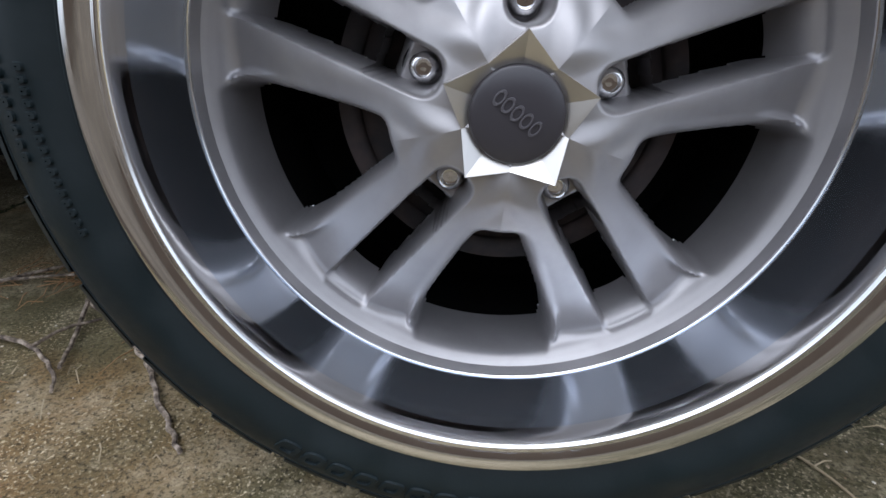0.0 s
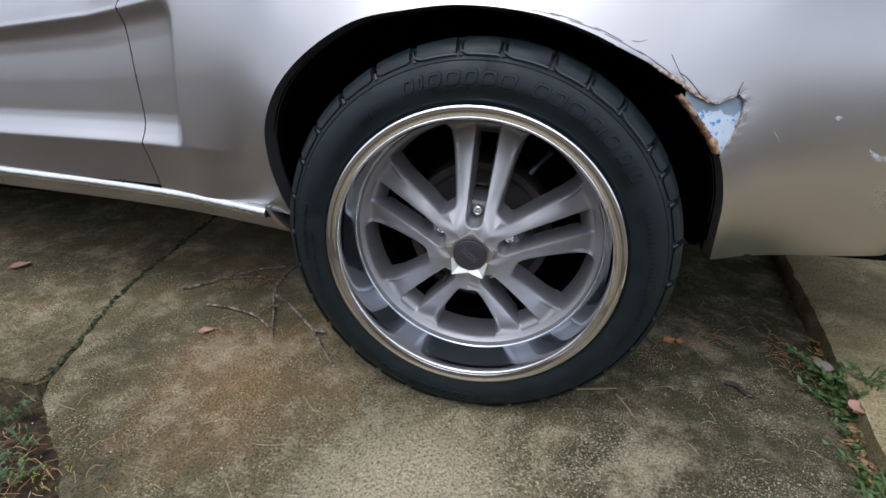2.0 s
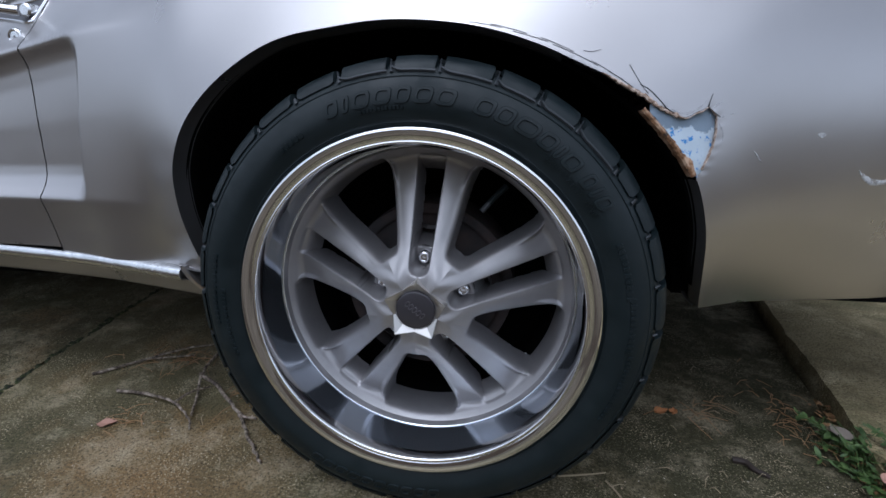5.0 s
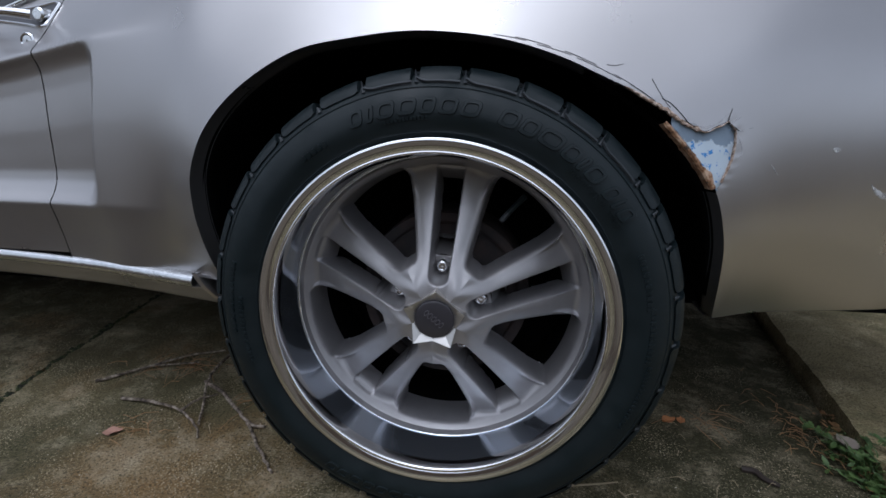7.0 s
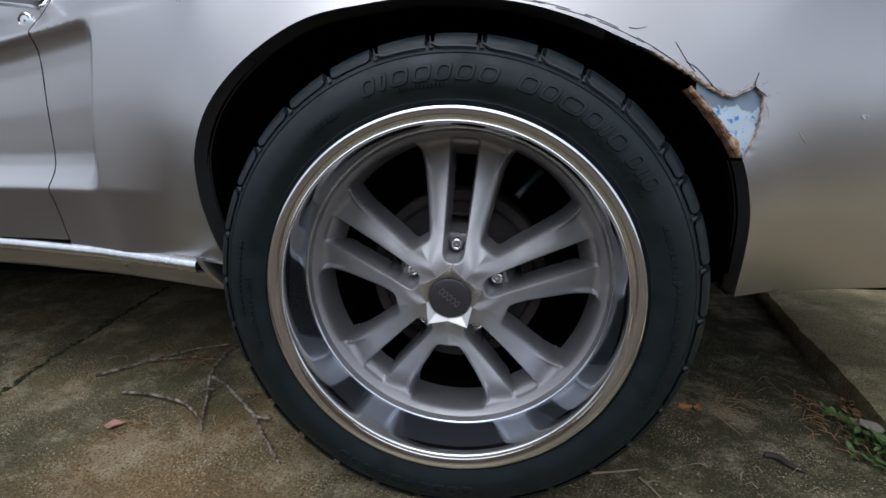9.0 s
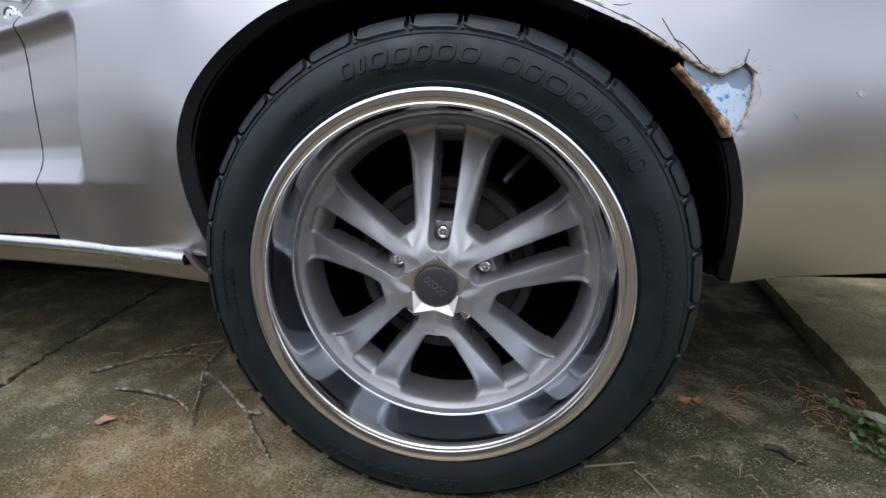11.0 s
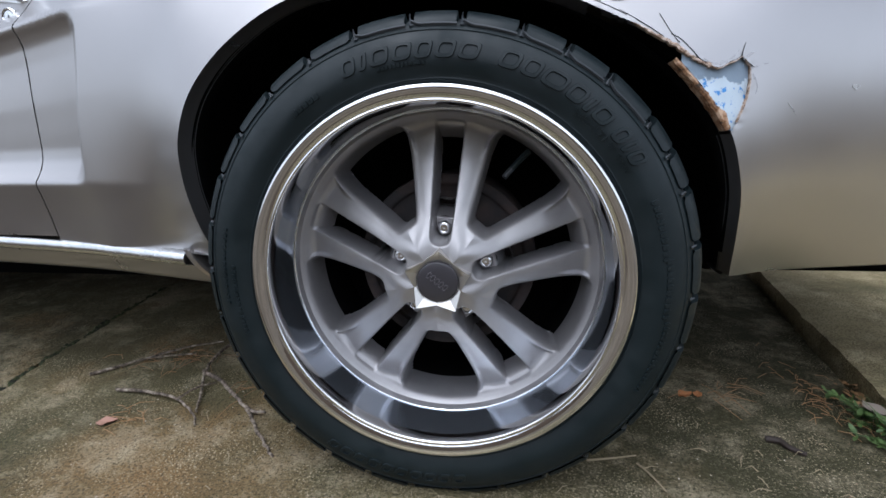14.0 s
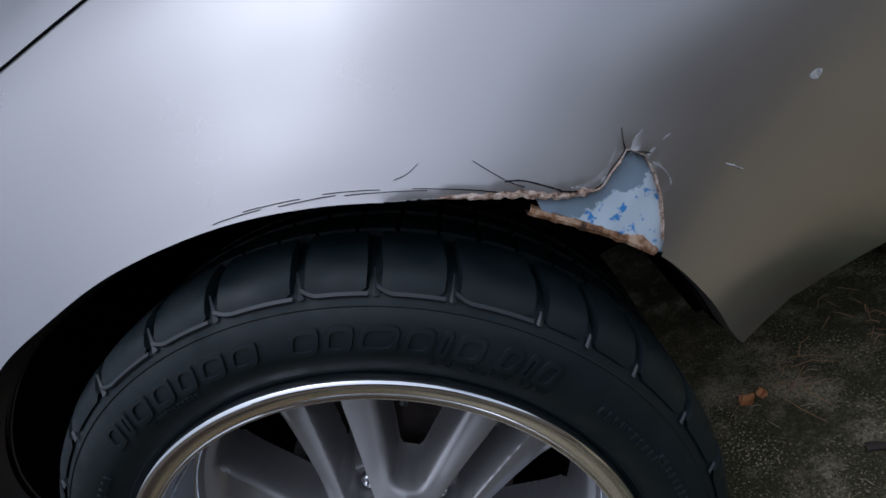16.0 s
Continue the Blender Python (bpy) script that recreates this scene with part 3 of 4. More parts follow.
scuff([(0.545, 0.492), (0.552, 0.484), (0.565, 0.477), (0.582, 0.475), (0.600, 0.477), (0.612, 0.479)], (0.001, 0.005, 0.007, 0.006, 0.004, 0.002), 6)
scuff([(0.600, 0.478), (0.614, 0.4815), (0.629, 0.484), (0.643, 0.484)], (0.001, 0.006, 0.0075, 0.002), 7)
scuff([(0.3365, 0.5625), (0.342, 0.568), (0.350, 0.5725)], (0.0012, 0.0036, 0.0010), 21, FRINGE)
scuff([(0.346, 0.5545), (0.354, 0.5575), (0.366, 0.560)], (0.0024, 0.0016, 0.0004), 22, FRINGE)
scuff([(0.3475, 0.549), (0.352, 0.543), (0.3545, 0.533), (0.352, 0.527)], (0.0020, 0.0046, 0.0040, 0.0008), 23, FRINGE)
scuff([(0.291, 0.565), (0.301, 0.561), (0.313, 0.561), (0.326, 0.568), (0.331, 0.574)], (0.0008, 0.0026, 0.0034, 0.0024, 0.0006), 24, FRINGE)
scuff([(0.395, 0.518), (0.402, 0.511), (0.407, 0.505)], (0.0008, 0.0028, 0.0006), 8)

def hairline(pts, w=0.0013):
    """A thin dark crack in the paint through (x, z) points."""
    row = []
    for i, (x, z) in enumerate(bezel(pts, 6)):
        y = side(x, z) - flare(x, z)
        ww = 0.36 * w * (0.5 + 0.5 * abs(noise.noise((i * 0.7, x * 50, 0))))
        row.append([(x - ww * 0.6, y + 0.0004, z - ww), (x, y - 0.0009, z), (x + ww * 0.6, y + 0.0004, z + ww)])
    return solid("crack_line", *grid(row), SEAM, body, "dark hairline crack in the paint")


hairline([(0.3345, 0.566), (0.3355, 0.573), (0.338, 0.581)], 0.0016)
hairline([(0.3345, 0.566), (0.342, 0.561), (0.349, 0.556)], 0.0011)
hairline([(0.243, 0.6125), (0.250, 0.601), (0.258, 0.589), (0.265, 0.5815)], 0.0012)
hairline([(0.255, 0.591), (0.265, 0.586), (0.275, 0.577), (0.285, 0.567)], 0.0026)
hairline([(0.284, 0.567), (0.293, 0.5615), (0.307, 0.5555), (0.319, 0.5605), (0.334, 0.567)], 0.0018)


def above(x0, x1, d0, d1):
    """Points that run a little above the arch's edge."""
    out = []
    for x in np.linspace(x0, x1, 6):
        ax, az = min(arch, key=lambda q: abs(q[0] - x) + (9 if q[1] < 0.5 else 0))
        dx, dz = ax - CX, az - CZ
        d = d0 + (d1 - d0) * (x - x0) / (x1 - x0) + 0.0003 * noise.noise((x * 140, 5, 0))
        out.append((ax + dx / math.hypot(dx, dz) * d, az + dz / math.hypot(dx, dz) * d))
    return out


hairline([(0.192, 0.6275), (0.201, 0.6265), (0.211, 0.6285)], 0.0009)
for x0, x1, d0, d1, w in ((0.062, 0.100, 0.003, 0.0045, 0.0010), (0.088, 0.128, 0.0055, 0.0065, 0.0009), (0.112, 0.150, 0.0040, 0.0060, 0.0012), (0.142, 0.176, 0.0075, 0.0080, 0.0009), (0.156, 0.205, 0.0055, 0.0075, 0.0011), (0.196, 0.240, 0.0085, 0.0095, 0.0011)):
    hairline(above(x0, x1, d0, d1), w)

# side window above the rising belt line, and the seam that runs on behind it
BELT = Smooth([(-2.0, 0.690), (-0.91, 0.697), (-0.70, 0.775), (-0.50, 0.846), (-0.30, 0.842), (0.2, 0.853)], 0.02)
pane = []
for x in np.linspace(-1.9, -0.37, 70):
    z0 = BELT(x) + 0.010
    z1 = max(z0 + 0.004, 0.925 - 0.075 * smooth01((x + 0.47) / 0.1))
    pane.append([(x, side(x, z) - 0.003 - 0.0015 * math.sin(math.pi * t), z) for t, z in ((t, z0 + (z1 - z0) * t) for t in np.linspace(0, 1, 10))])
solid("side_window", *grid(pane), GLASS, car, "dark side window reflecting trees")
solid("belt_trim", *tube([(x, side(x, BELT(x) + 0.006) - 0.003, BELT(x) + 0.006) for x in np.linspace(-1.9, -0.37, 60)], (0.0045, 0.0035), 8), TRIM, car, "thin bright strip below the window")
solid("pillar_seam", *tube([(x, side(x, BELT(x)) - 0.0004, BELT(x)) for x in np.linspace(-0.38, 0.16, 40)], (0.0016, 0.0012), 6), SEAM, car)

# door, fender, sills
door_pts = []
for i in range(90):
    t = i / 89
    row = []
    for j in range(190):
        z = 0.341 + 0.583 * j / 189
        x1 = seam_x(z) - 0.0038
        x = x1 + (-1.95 - x1) * t ** 1.2
        row.append((x, side(x, z), z))
    door_pts.append(row)
back_edge = [(p[0] + 0.001, p[1] + 0.014, p[2]) for p in door_pts[0]]
door = solid("door", *grid([back_edge] + door_pts), PAINT, car, "silver door with a pressed scoop line")
fender = []
for i in range(80):
    x = -1.954 + (-3.55 + 1.954) * i / 79
    d = abs(x + 2.74)
    low = 0.345 + math.sqrt(max(0.0, 0.345 ** 2 - d * d)) if d < 0.345 else 0.30
    fender.append([(x, side(x, z), z) for z in np.linspace(low, 0.92, 30)])
solid("front_fender", *grid(fender), PAINT, car)
# dark gap behind the door seam
gap = [[(seam_x(z) + u, side(seam_x(z) + u, z) + 0.012, z) for u in (-0.02, 0.02)] for z in np.linspace(0.31, 0.92, 60)]
solid("door_seam", *grid(gap), SEAM, car)

# bright strip and sill below it


def sill_z(x):
    return 0.3105 - 0.04 * (x + 0.41)


def strip(x0, x1, profile, y_at, steps=60):
    return grid([[(x, y_at(x) + dy, sill_z(x) + dz) for dy, dz in profile] for x in np.linspace(x0, x1, steps)])


def sill_y(x):
    return lerp_table([(-2.4, 0.165), (-0.8, 0.162), (-0.66, 0.155), (-0.6, 0.149), (-0.5, 0.133), (-0.4, 0.116)], x)


trim_profile = bezel([(0.02, 0.018), (0.002, 0.0165), (-0.010, 0.012), (-0.014, 0.005), (-0.013, -0.002), (-0.006, -0.0075), (0.02, -0.009)], 4)
tv, tf = strip(-2.36, -0.408, trim_profile, sill_y)
k = len(trim_profile)
tf = tf + [tuple(range(len(tv) - k, len(tv)))]
solid("sill_trim", tv, tf, TRIM, car, "bright dented metal strip along the sill")
sill_profile = bezel([(0.014, -0.006), (0.002, -0.010), (0.011, -0.028), (0.027, -0.046), (0.09, -0.052)], 4)


def sill_end_x(dz):
    """The sill's end slants back towards the wheel as it goes down."""
    return -0.402 + 0.022 * min(1.0, -dz / 0.046)


sill_rows = [[(-2.36 + (sill_end_x(dz) + 2.36) * t, sill_y(-2.36 + 1.958 * t) + dy, sill_z(-2.36 + 1.958 * t) + dz) for dy, dz in sill_profile] for t in np.linspace(0, 1, 60)]
solid("sill", *grid(sill_rows), PAINT, car, "dusty silver sill below the bright strip")
# slanted end of the sill in front of the wheel
slant = []
for t in np.linspace(0, 1, 8):
    x, y, z = -0.409 + 0.029 * t, sill_y(-0.402) - 0.010 + 0.036 * t * t, sill_z(-0.402) + 0.017 - 0.064 * t
    slant.append([(x, y + 0.03, z), (x + 0.001, y, z), (x + 0.004, y - 0.002, z), (x + 0.010, y - 0.001, z + 0.001), (x + 0.014, y + 0.005, z + 0.002), (x + 0.015, y + 0.05, z + 0.002)])
solid("sill_end", *grid(slant), PAINT, car, "slanted folded end of the sill")
# inner wing and wheel house
house = []
for ax, az in arch:
    a = math.atan2(az - CZ, ax - CX)
    s0 = math.hypot(ax - CX, az - CZ)
    y = side(ax, az)
    if ax < 0 and az < 0.325:
        continue
    house.append([(CX + math.cos(a) * s, yy, CZ + math.sin(a) * s) for s, yy in ((s0 - 0.004, y + 0.012), (s0 + 0.004, y + 0.05), (s0 + 0.015, 0.2), (s0 + 0.01, 0.42), (s0 - 0.1, 0.46), (0.02, 0.46))])
# liner and flange take the near-black colour that carries the arch's shade
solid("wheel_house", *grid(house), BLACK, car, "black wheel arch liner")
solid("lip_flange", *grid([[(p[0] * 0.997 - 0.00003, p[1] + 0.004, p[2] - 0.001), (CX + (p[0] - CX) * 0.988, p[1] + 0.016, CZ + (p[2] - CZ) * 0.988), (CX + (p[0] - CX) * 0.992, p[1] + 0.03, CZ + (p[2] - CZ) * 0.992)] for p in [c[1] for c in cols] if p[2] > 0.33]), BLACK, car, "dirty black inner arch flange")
# tucked lower edge behind the wheel
low_edge = [[(x, side(x, rear_low(x)) + dy, rear_low(x) + dz) for dy, dz in ((0.0, 0.001), (0.006, -0.003), (0.03, -0.004), (0.12, 0.01))] for x in np.linspace(0.384, 1.1, 50)]
solid("rear_valance", *grid(low_edge), PAINT, car)
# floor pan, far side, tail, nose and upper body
# second and third boxes are unseen, added to darken the ground below
solid("floor_pan_and_light_block", *merged([box(-3.3, -0.4, 0.26, 1.58, 0.27, 0.3), box(-3.2, -0.45, 0.42, 1.42, 0.19, 0.268), box(0.5, 1.0, 0.5, 1.34, 0.2, 0.288), box(-0.4, 0.36, 0.47, 1.38, 0.26, 0.3), box(0.37, 1.1, 0.2, 1.62, 0.29, 0.33)]), BLACK, car)
TOP = [(-3.55, 0.78), (-3.0, 0.86), (-1.95, 0.93), (-1.5, 1.2), (-1.15, 1.31), (-0.6, 1.29), (0.0, 1.13), (0.5, 0.99), (0.9, 0.95), (1.1, 0.94)]
shell = []
for x in np.linspace(-3.55, 1.1, 110):
    y0 = side(x, 0.92)
    h = max(0.925, soft_table(TOP, x, 0.12)) if x > -2.2 else max(0.925, 0.94)
    row = []
    for s, kk in ((0.0, 0.0), (0.03, 0.18), (0.09, 0.55), (0.16, 0.86), (0.24, 0.97), (0.36, 1.0), (0.5, 1.01)):
        row.append((x, y0 + s * (1.84 - 2 * y0), 0.92 + (h - 0.92) * kk))
    row += [(px, 1.84 - py, pz) for px, py, pz in row[-2::-1]]
    shell.append(row)
solid("upper_body", *grid(shell), PAINT, car, "silver sloping fastback roof")
far = [[(x, 1.84 - side(x, z), z) for z in np.linspace(0.30, 0.92, 14)] for x in np.linspace(-3.55, 1.1, 60)]
solid("far_side", *grid(far), PAINT, car)
for name, x in (("tail_panel", 1.1), ("nose_panel", -3.55)):
    solid(name, *grid([[(x, side(x, z) + t * (1.84 - 2 * side(x, z)), z) for t in np.linspace(0, 1, 8)] for z in np.linspace(0.32, 0.92, 8)]), PAINT, car)

# door handle and lock
hx, hz = -0.684, 0.7305


def rod(p, q, r0, r1, sides=18):
    return tube([p, q], (r0, r1), sides)


hy = side(hx, hz)
# dark recess with a bright rim, tapering forwards
OUT = bezel([(0.019, 0.021), (0.015, -0.010), (0.006, -0.020), (-0.03, -0.014), (-0.10, -0.004), (-0.16, 0.0), (-0.10, 0.012), (-0.03, 0.019), (0.006, 0.024), (0.019, 0.021)], 4)
rim = [(hx + u, side(hx + u, hz + v) - 0.001, hz + v) for u, v in OUT]
solid("handle_rim", *tube(rim, (0.0028, 0.0028), 8), CHROME, door, "chrome rim round the handle recess")
mid = (hx - 0.04, side(hx - 0.04, hz) - 0.0005, hz)
solid("handle_recess", [(x, y - 0.0004, z) for x, y, z in rim] + [mid], [(i, i + 1, len(rim)) for i in range(len(rim) - 1)], CAP, door, "dark recess behind the handle")
solid("door_handle", *merged([tube(bezel([(hx - 0.014, hy - 0.012, hz), (hx - 0.05, hy - 0.026, hz + 0.003), (hx - 0.10, hy - 0.026, hz + 0.004), (hx - 0.15, hy - 0.006, hz + 0.003)], 8), (0.008, 0.006), 12)]), CHROME, door, "chrome pull handle")
solid("push_button", *merged([rod((hx + 0.002, hy + 0.004, hz), (hx + 0.002, hy - 0.016, hz), 0.0115, 0.011), rod((hx + 0.002, hy - 0.016, hz), (hx + 0.002, hy - 0.019, hz), 0.011, 0.008)]), TRIM, door, "round chrome push button")
lx, lz = -0.692, 0.6875
ly = side(lx, lz)
ring_v, ring_f = turned([(0.0128, 0.004), (0.0128, -0.001), (0.0112, -0.0026), (0.0090, -0.0018), (0.0086, 0.001)], 28)
core_v, core_f = turned([(0.0086, 0.0008), (0.0082, -0.0012), (0.002, -0.0016), (0.002, 0.002)], 24)
solid("door_lock", [(lx + x, ly + y, lz + z) for x, y, z in ring_v], ring_f, CHROME, door, "round chrome key lock")
solid("key_barrel", [(lx + x, ly + y, lz + z) for x, y, z in core_v], core_f, TRIM, door)

# ---- wheel ----
rear_wheel = tagged(empty("wheel", AXLE, car), "wide wheel with a deep polished lip and low tyre")


def wpart(name, vf, mat, label="", smooth=True):
    # the tyre stands flat on the ground
    low = 0.0015 - AXLE.z
    return solid(name, [(v[0], v[1], max(v[2], low)) for v in vf[0]], vf[1], mat, rear_wheel, label, smooth, local=True)


def wp(a, r, y):
    return (r * math.cos(a), y, r * math.sin(a))


# tyre
half = bezel([(0.229, 0.012), (0.238, 0.001), (0.2475, -0.005), (0.262, -0.009), (0.276, -0.007), (0.288, -0.002), (0.298, 0.006)], 6)
crown = bezel([(0.298, 0.006), (0.304, 0.013), (0.3085, 0.024), (0.3115, 0.045), (0.313, 0.08), (0.3135, 0.13)], 4)
prof = half[:-1] + crown
prof = prof + [(r, 0.262 - y) for r, y in prof[-2::-1]]
wpart("tyre", turned(prof, 180), RUBBER, "black low-profile tyre with raised sidewall lettering")
# shoulder blocks, worn ledges below and fins between, coloured paler for sky sheen
blocks, edges = [], []
marks_at = [107.9, 95.4, 84.4, 71.7, 61.5, 51.2, 38.9, 31.1, 22.4, 10.4, -1.6, -13.6, -25.6, -37.6, -49.6, -61.6, -73.6, -85.6, -97.6, -109.6, -121.6, -133.6, -145.6, -157.6, -169.6, -181.6, -193.6, -205.6, -216.6, -228.6, -240.4, -252.1]
for i in range(len(marks_at) - 1):
    a1, a0 = radians(marks_at[i]) - 0.014, radians(marks_at[i + 1]) + 0.012
    rows = []
    for t in (0.0, 0.03, 0.12, 0.35, 0.65, 0.88, 0.97, 1.0):
        a = a0 + (a1 - a0) * t
        drop = 0.007 if t in (0.0, 1.0) else 0.0
        foot = 0.0035 if 0.05 < t < 0.95 else 0.0005
        rows.append([wp(a, 0.3045 - foot - drop * 0.3, 0.0085 - foot * 0.6 + drop * 0.5), wp(a, 0.3075 - drop * 0.6, 0.0098 + drop * 0.8), wp(a, 0.3135 - drop, 0.0175 + drop * 0.6), wp(a + 0.004, 0.3185 - drop, 0.029 + drop * 0.3), wp(a + 0.012, 0.3208 - drop, 0.045), wp(a + 0.02, 0.3216 - drop, 0.068), wp(a + 0.02, 0.315 - drop, 0.071)])
    blocks.append(grid(rows))
    lrow = []
    for t in np.linspace(0.0, 1.0, 11):
        a = a0 + (a1 - a0) * t + (0.006 if t == 1.0 else 0.0)
        up = 0.0045 * max(0.0, (t - 0.8) / 0.2) ** 2
        lrow.append([wp(a, 0.2983 + up, 0.0046 + up * 0.6), wp(a, 0.3003 + up, 0.0036 + up * 0.6), wp(a, 0.3022 + up, 0.0058 + up * 0.7)])
    # ledges only round the top, where the painted sky sheen belongs
    if 42 < (marks_at[i] + marks_at[i + 1]) / 2 < 122:
        edges.append(grid(lrow))
    urow = []
    for t in np.linspace(0, 1 if 42 < marks_at[i] < 122 else 0.5, 6):
        a = radians(marks_at[i]) - 0.004 + 0.004 * t
        r, y, w = 0.2995 + 0.0155 * t, 0.0040 + 0.0135 * t, 0.0115 * (1 - t) ** 1.6 + 0.0035
        urow.append([wp(a - w * 0.7, r, y + 0.0012), wp(a, r, y - 0.0006), wp(a + w * 0.45, r, y + 0.0012)])
    edges.append(grid(urow))
for vf in blocks:
    wpart("tread_block", vf, RUBBER)
for vf in edges:
    wpart("tread_edge", vf, RUBBER_EDGE, "worn edge of a tread block, coloured paler for sky sheen")
NB = 30
ribs = []
for y0, y1 in ((0.078, 0.112), (0.12, 0.142), (0.15, 0.184), (0.192, 0.24)):
    for i in range(NB * 2):
        a0 = 2 * math.pi * i / (NB * 2)
        a1 = a0 + 2 * math.pi * 0.9 / (NB * 2)
        ribs.append(grid([[wp(a, 0.312, y0), wp(a, 0.320, y0 + 0.001), wp(a, 0.320, y1 - 0.001), wp(a, 0.312, y1)] for a in (a0, (a0 + a1) / 2, a1)]))
wpart("tread_rib", merged(ribs), RUBBER)
# fine rings moulded in the sidewall
wpart("sidewall_ring", turned([(0.2925, 0.0012), (0.2935, 0.0008), (0.2945, 0.0024)], 180), RUBBER)
wpart("bead_ring", turned([(0.2405, -0.0012), (0.2420, -0.0032), (0.2436, -0.0028), (0.2442, -0.0030)], 180), RUBBER)


def wall_y(r):
    rr, yy = zip(*half)
    return float(np.interp(r, rr, yy))


def glyph(a, r, w, h, slant=0.25, rim=0.0034, lift=0.0018):
    """A raised outlined bar of a letter's size, set along the sidewall."""
    vs, fs, k = [], [], 14
    for inset, up in ((-0.0006, -0.0006), (0.0, lift), (rim, lift), (rim + 0.0005, -0.0002), (max(w, h) * 0.27, -0.0002)):
        for i in range(k):
            b = 2 * math.pi * (i + 0.5) / k
            u = (w / 2 - min(inset, w * 0.4)) * math.copysign(abs(math.cos(b)) ** 0.55, math.cos(b))
            v = (h / 2 - min(inset, h * 0.4)) * math.copysign(abs(math.sin(b)) ** 0.55, math.sin(b))
            rr = r + v
            vs.append(wp(a - (u + slant * v) / rr, rr, wall_y(rr) - up))
    for q in range(4):
        fs += [(q * k + i, q * k + (i + 1) % k, (q + 1) * k + (i + 1) % k, (q + 1) * k + i) for i in range(k)]
    return vs, fs


def word(sizes, start, r, h, space=0.004, slant=0.25, scale=1.0):
    """Bars for a word: sizes of its letters, from the angle start (degrees) clockwise."""
    a, bars = radians(start), []
    for w in sizes:
        if w > 0:
            bars.append(glyph(a - w * scale / 2 / r, r, w * scale, h, slant))
        a -= (abs(w) * scale + space) / r
    tagged(wpart("sidewall_marking", merged(bars), RUBBER, "raised bars of moulded lettering"), kind="stuff")


word((0.017, 0.009, 0.021, 0.021, 0.018, 0.021, 0.022), 112.5, 0.2725, 0.019, 0.005)
word((0.022, 0.020, 0.028, 0.020, 0.008, 0.020, -0.004, 0.015, 0.007, 0.015), 74.1, 0.2725, 0.020)
word((0.016, 0.016, 0.016, 0.016, 0.016, 0.016, 0.016, 0.016, 0.016, 0.016), 277.9, 0.2725, 0.016)
word((0.005,) * 14, 186.9, 0.276, 0.006, 0.0025, 0.0)
word((0.004,) * 16, 196.9, 0.262, 0.005, 0.0022, 0.0)
word((0.005,) * 10, 23.9, 0.268, 0.007, 0.0025, 0.0)
word((0.005,) * 10, 8.9, 0.272, 0.007, 0.0025, 0.0)
word((0.004,) * 16, -7.1, 0.276, 0.006, 0.0022, 0.0)
word((0.006,) * 5, 128.9, 0.262, 0.007, 0.002, 0.0)
word((0.003,) * 12, 103.9, 0.2585, 0.004, 0.0016, 0.0)


def curved_text(text, start, r, size):
    """The moulded size marking, letter by letter along the sidewall."""
    out, a = [], radians(start)
    for ch in text:
        cu = bpy.data.curves.new("letter", "FONT")
        cu.body, cu.size, cu.extrude = ch, size, 0.0009
        cu.resolution_u = 2
        ob = bpy.data.objects.new("letter", cu)
        scene.collection.objects.link(ob)
        dg = bpy.context.evaluated_depsgraph_get()
        me = bpy.data.meshes.new_from_object(ob.evaluated_get(dg))
        wdt = max((v.co.x for v in me.vertices), default=size * 0.35)
        if ch != " ":
            vs = [wp(a - v.co.x / r, r + v.co.y, wall_y(r + v.co.y) - 0.0002 - v.co.z) for v in me.vertices]
            out.append((vs, [tuple(p.vertices) for p in me.polygons]))
        bpy.data.objects.remove(ob)
        bpy.data.meshes.remove(me)
        bpy.data.curves.remove(cu)
        a -= (wdt + size * 0.12) / r
    return merged(out)


wpart("size_marking", curved_text("245/45ZR17 99W", 52.9, 0.2535, 0.0105), RUBBER, "raised tyre size lettering", smooth=False)

# rim: rolled flange, polished dish, satin centre
wpart("rim_flange", turned(bezel([(0.2300, 0.0160), (0.2358, 0.0050), (0.2374, -0.0030), (0.2370, -0.0076), (0.2353, -0.0100), (0.2319, -0.0108), (0.2271, -0.0098), (0.2231, -0.0080), (0.2213, -0.0070), (0.2202, -0.0072), (0.2192, -0.0075), (0.2176, -0.0068), (0.2160, -0.0030), (0.2147, 0.0025), (0.2142, 0.0080)], 4), 220), CHROME, "bright rolled rim edge")
wpart("rim_dish", turned([(0.2142, 0.0080), (0.2141, 0.012), (0.2140, 0.020), (0.2137, 0.033), (0.2133, 0.048), (0.2130, 0.059), (0.2128, 0.0625)], 220), POLISH, "mirror-polished dished rim lip")
wpart("rim_step", turned(bezel([(0.2128, 0.0625), (0.2118, 0.0618), (0.2108, 0.0632)], 3), 220), CHROME)
ring = turned(bezel([(0.2108, 0.0632), (0.2097, 0.0668), (0.2082, 0.0722)], 4), 220)
wpart("centre_ring", ring, SATIN, "satin silver outer ring of the wheel centre")
# barrel and back plate coloured near black for the shade behind the spokes
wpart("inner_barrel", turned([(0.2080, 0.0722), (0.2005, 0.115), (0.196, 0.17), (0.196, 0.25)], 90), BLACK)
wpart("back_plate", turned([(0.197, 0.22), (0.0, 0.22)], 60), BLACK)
wpart("brake_drum", turned(bezel([(0.128, 0.2), (0.128, 0.118), (0.122, 0.111), (0.112, 0.112), (0.108, 0.116), (0.085, 0.114), (0.07, 0.112), (0.0, 0.112)], 3), 90), RUST, "rust-brown brake drum behind the spokes")

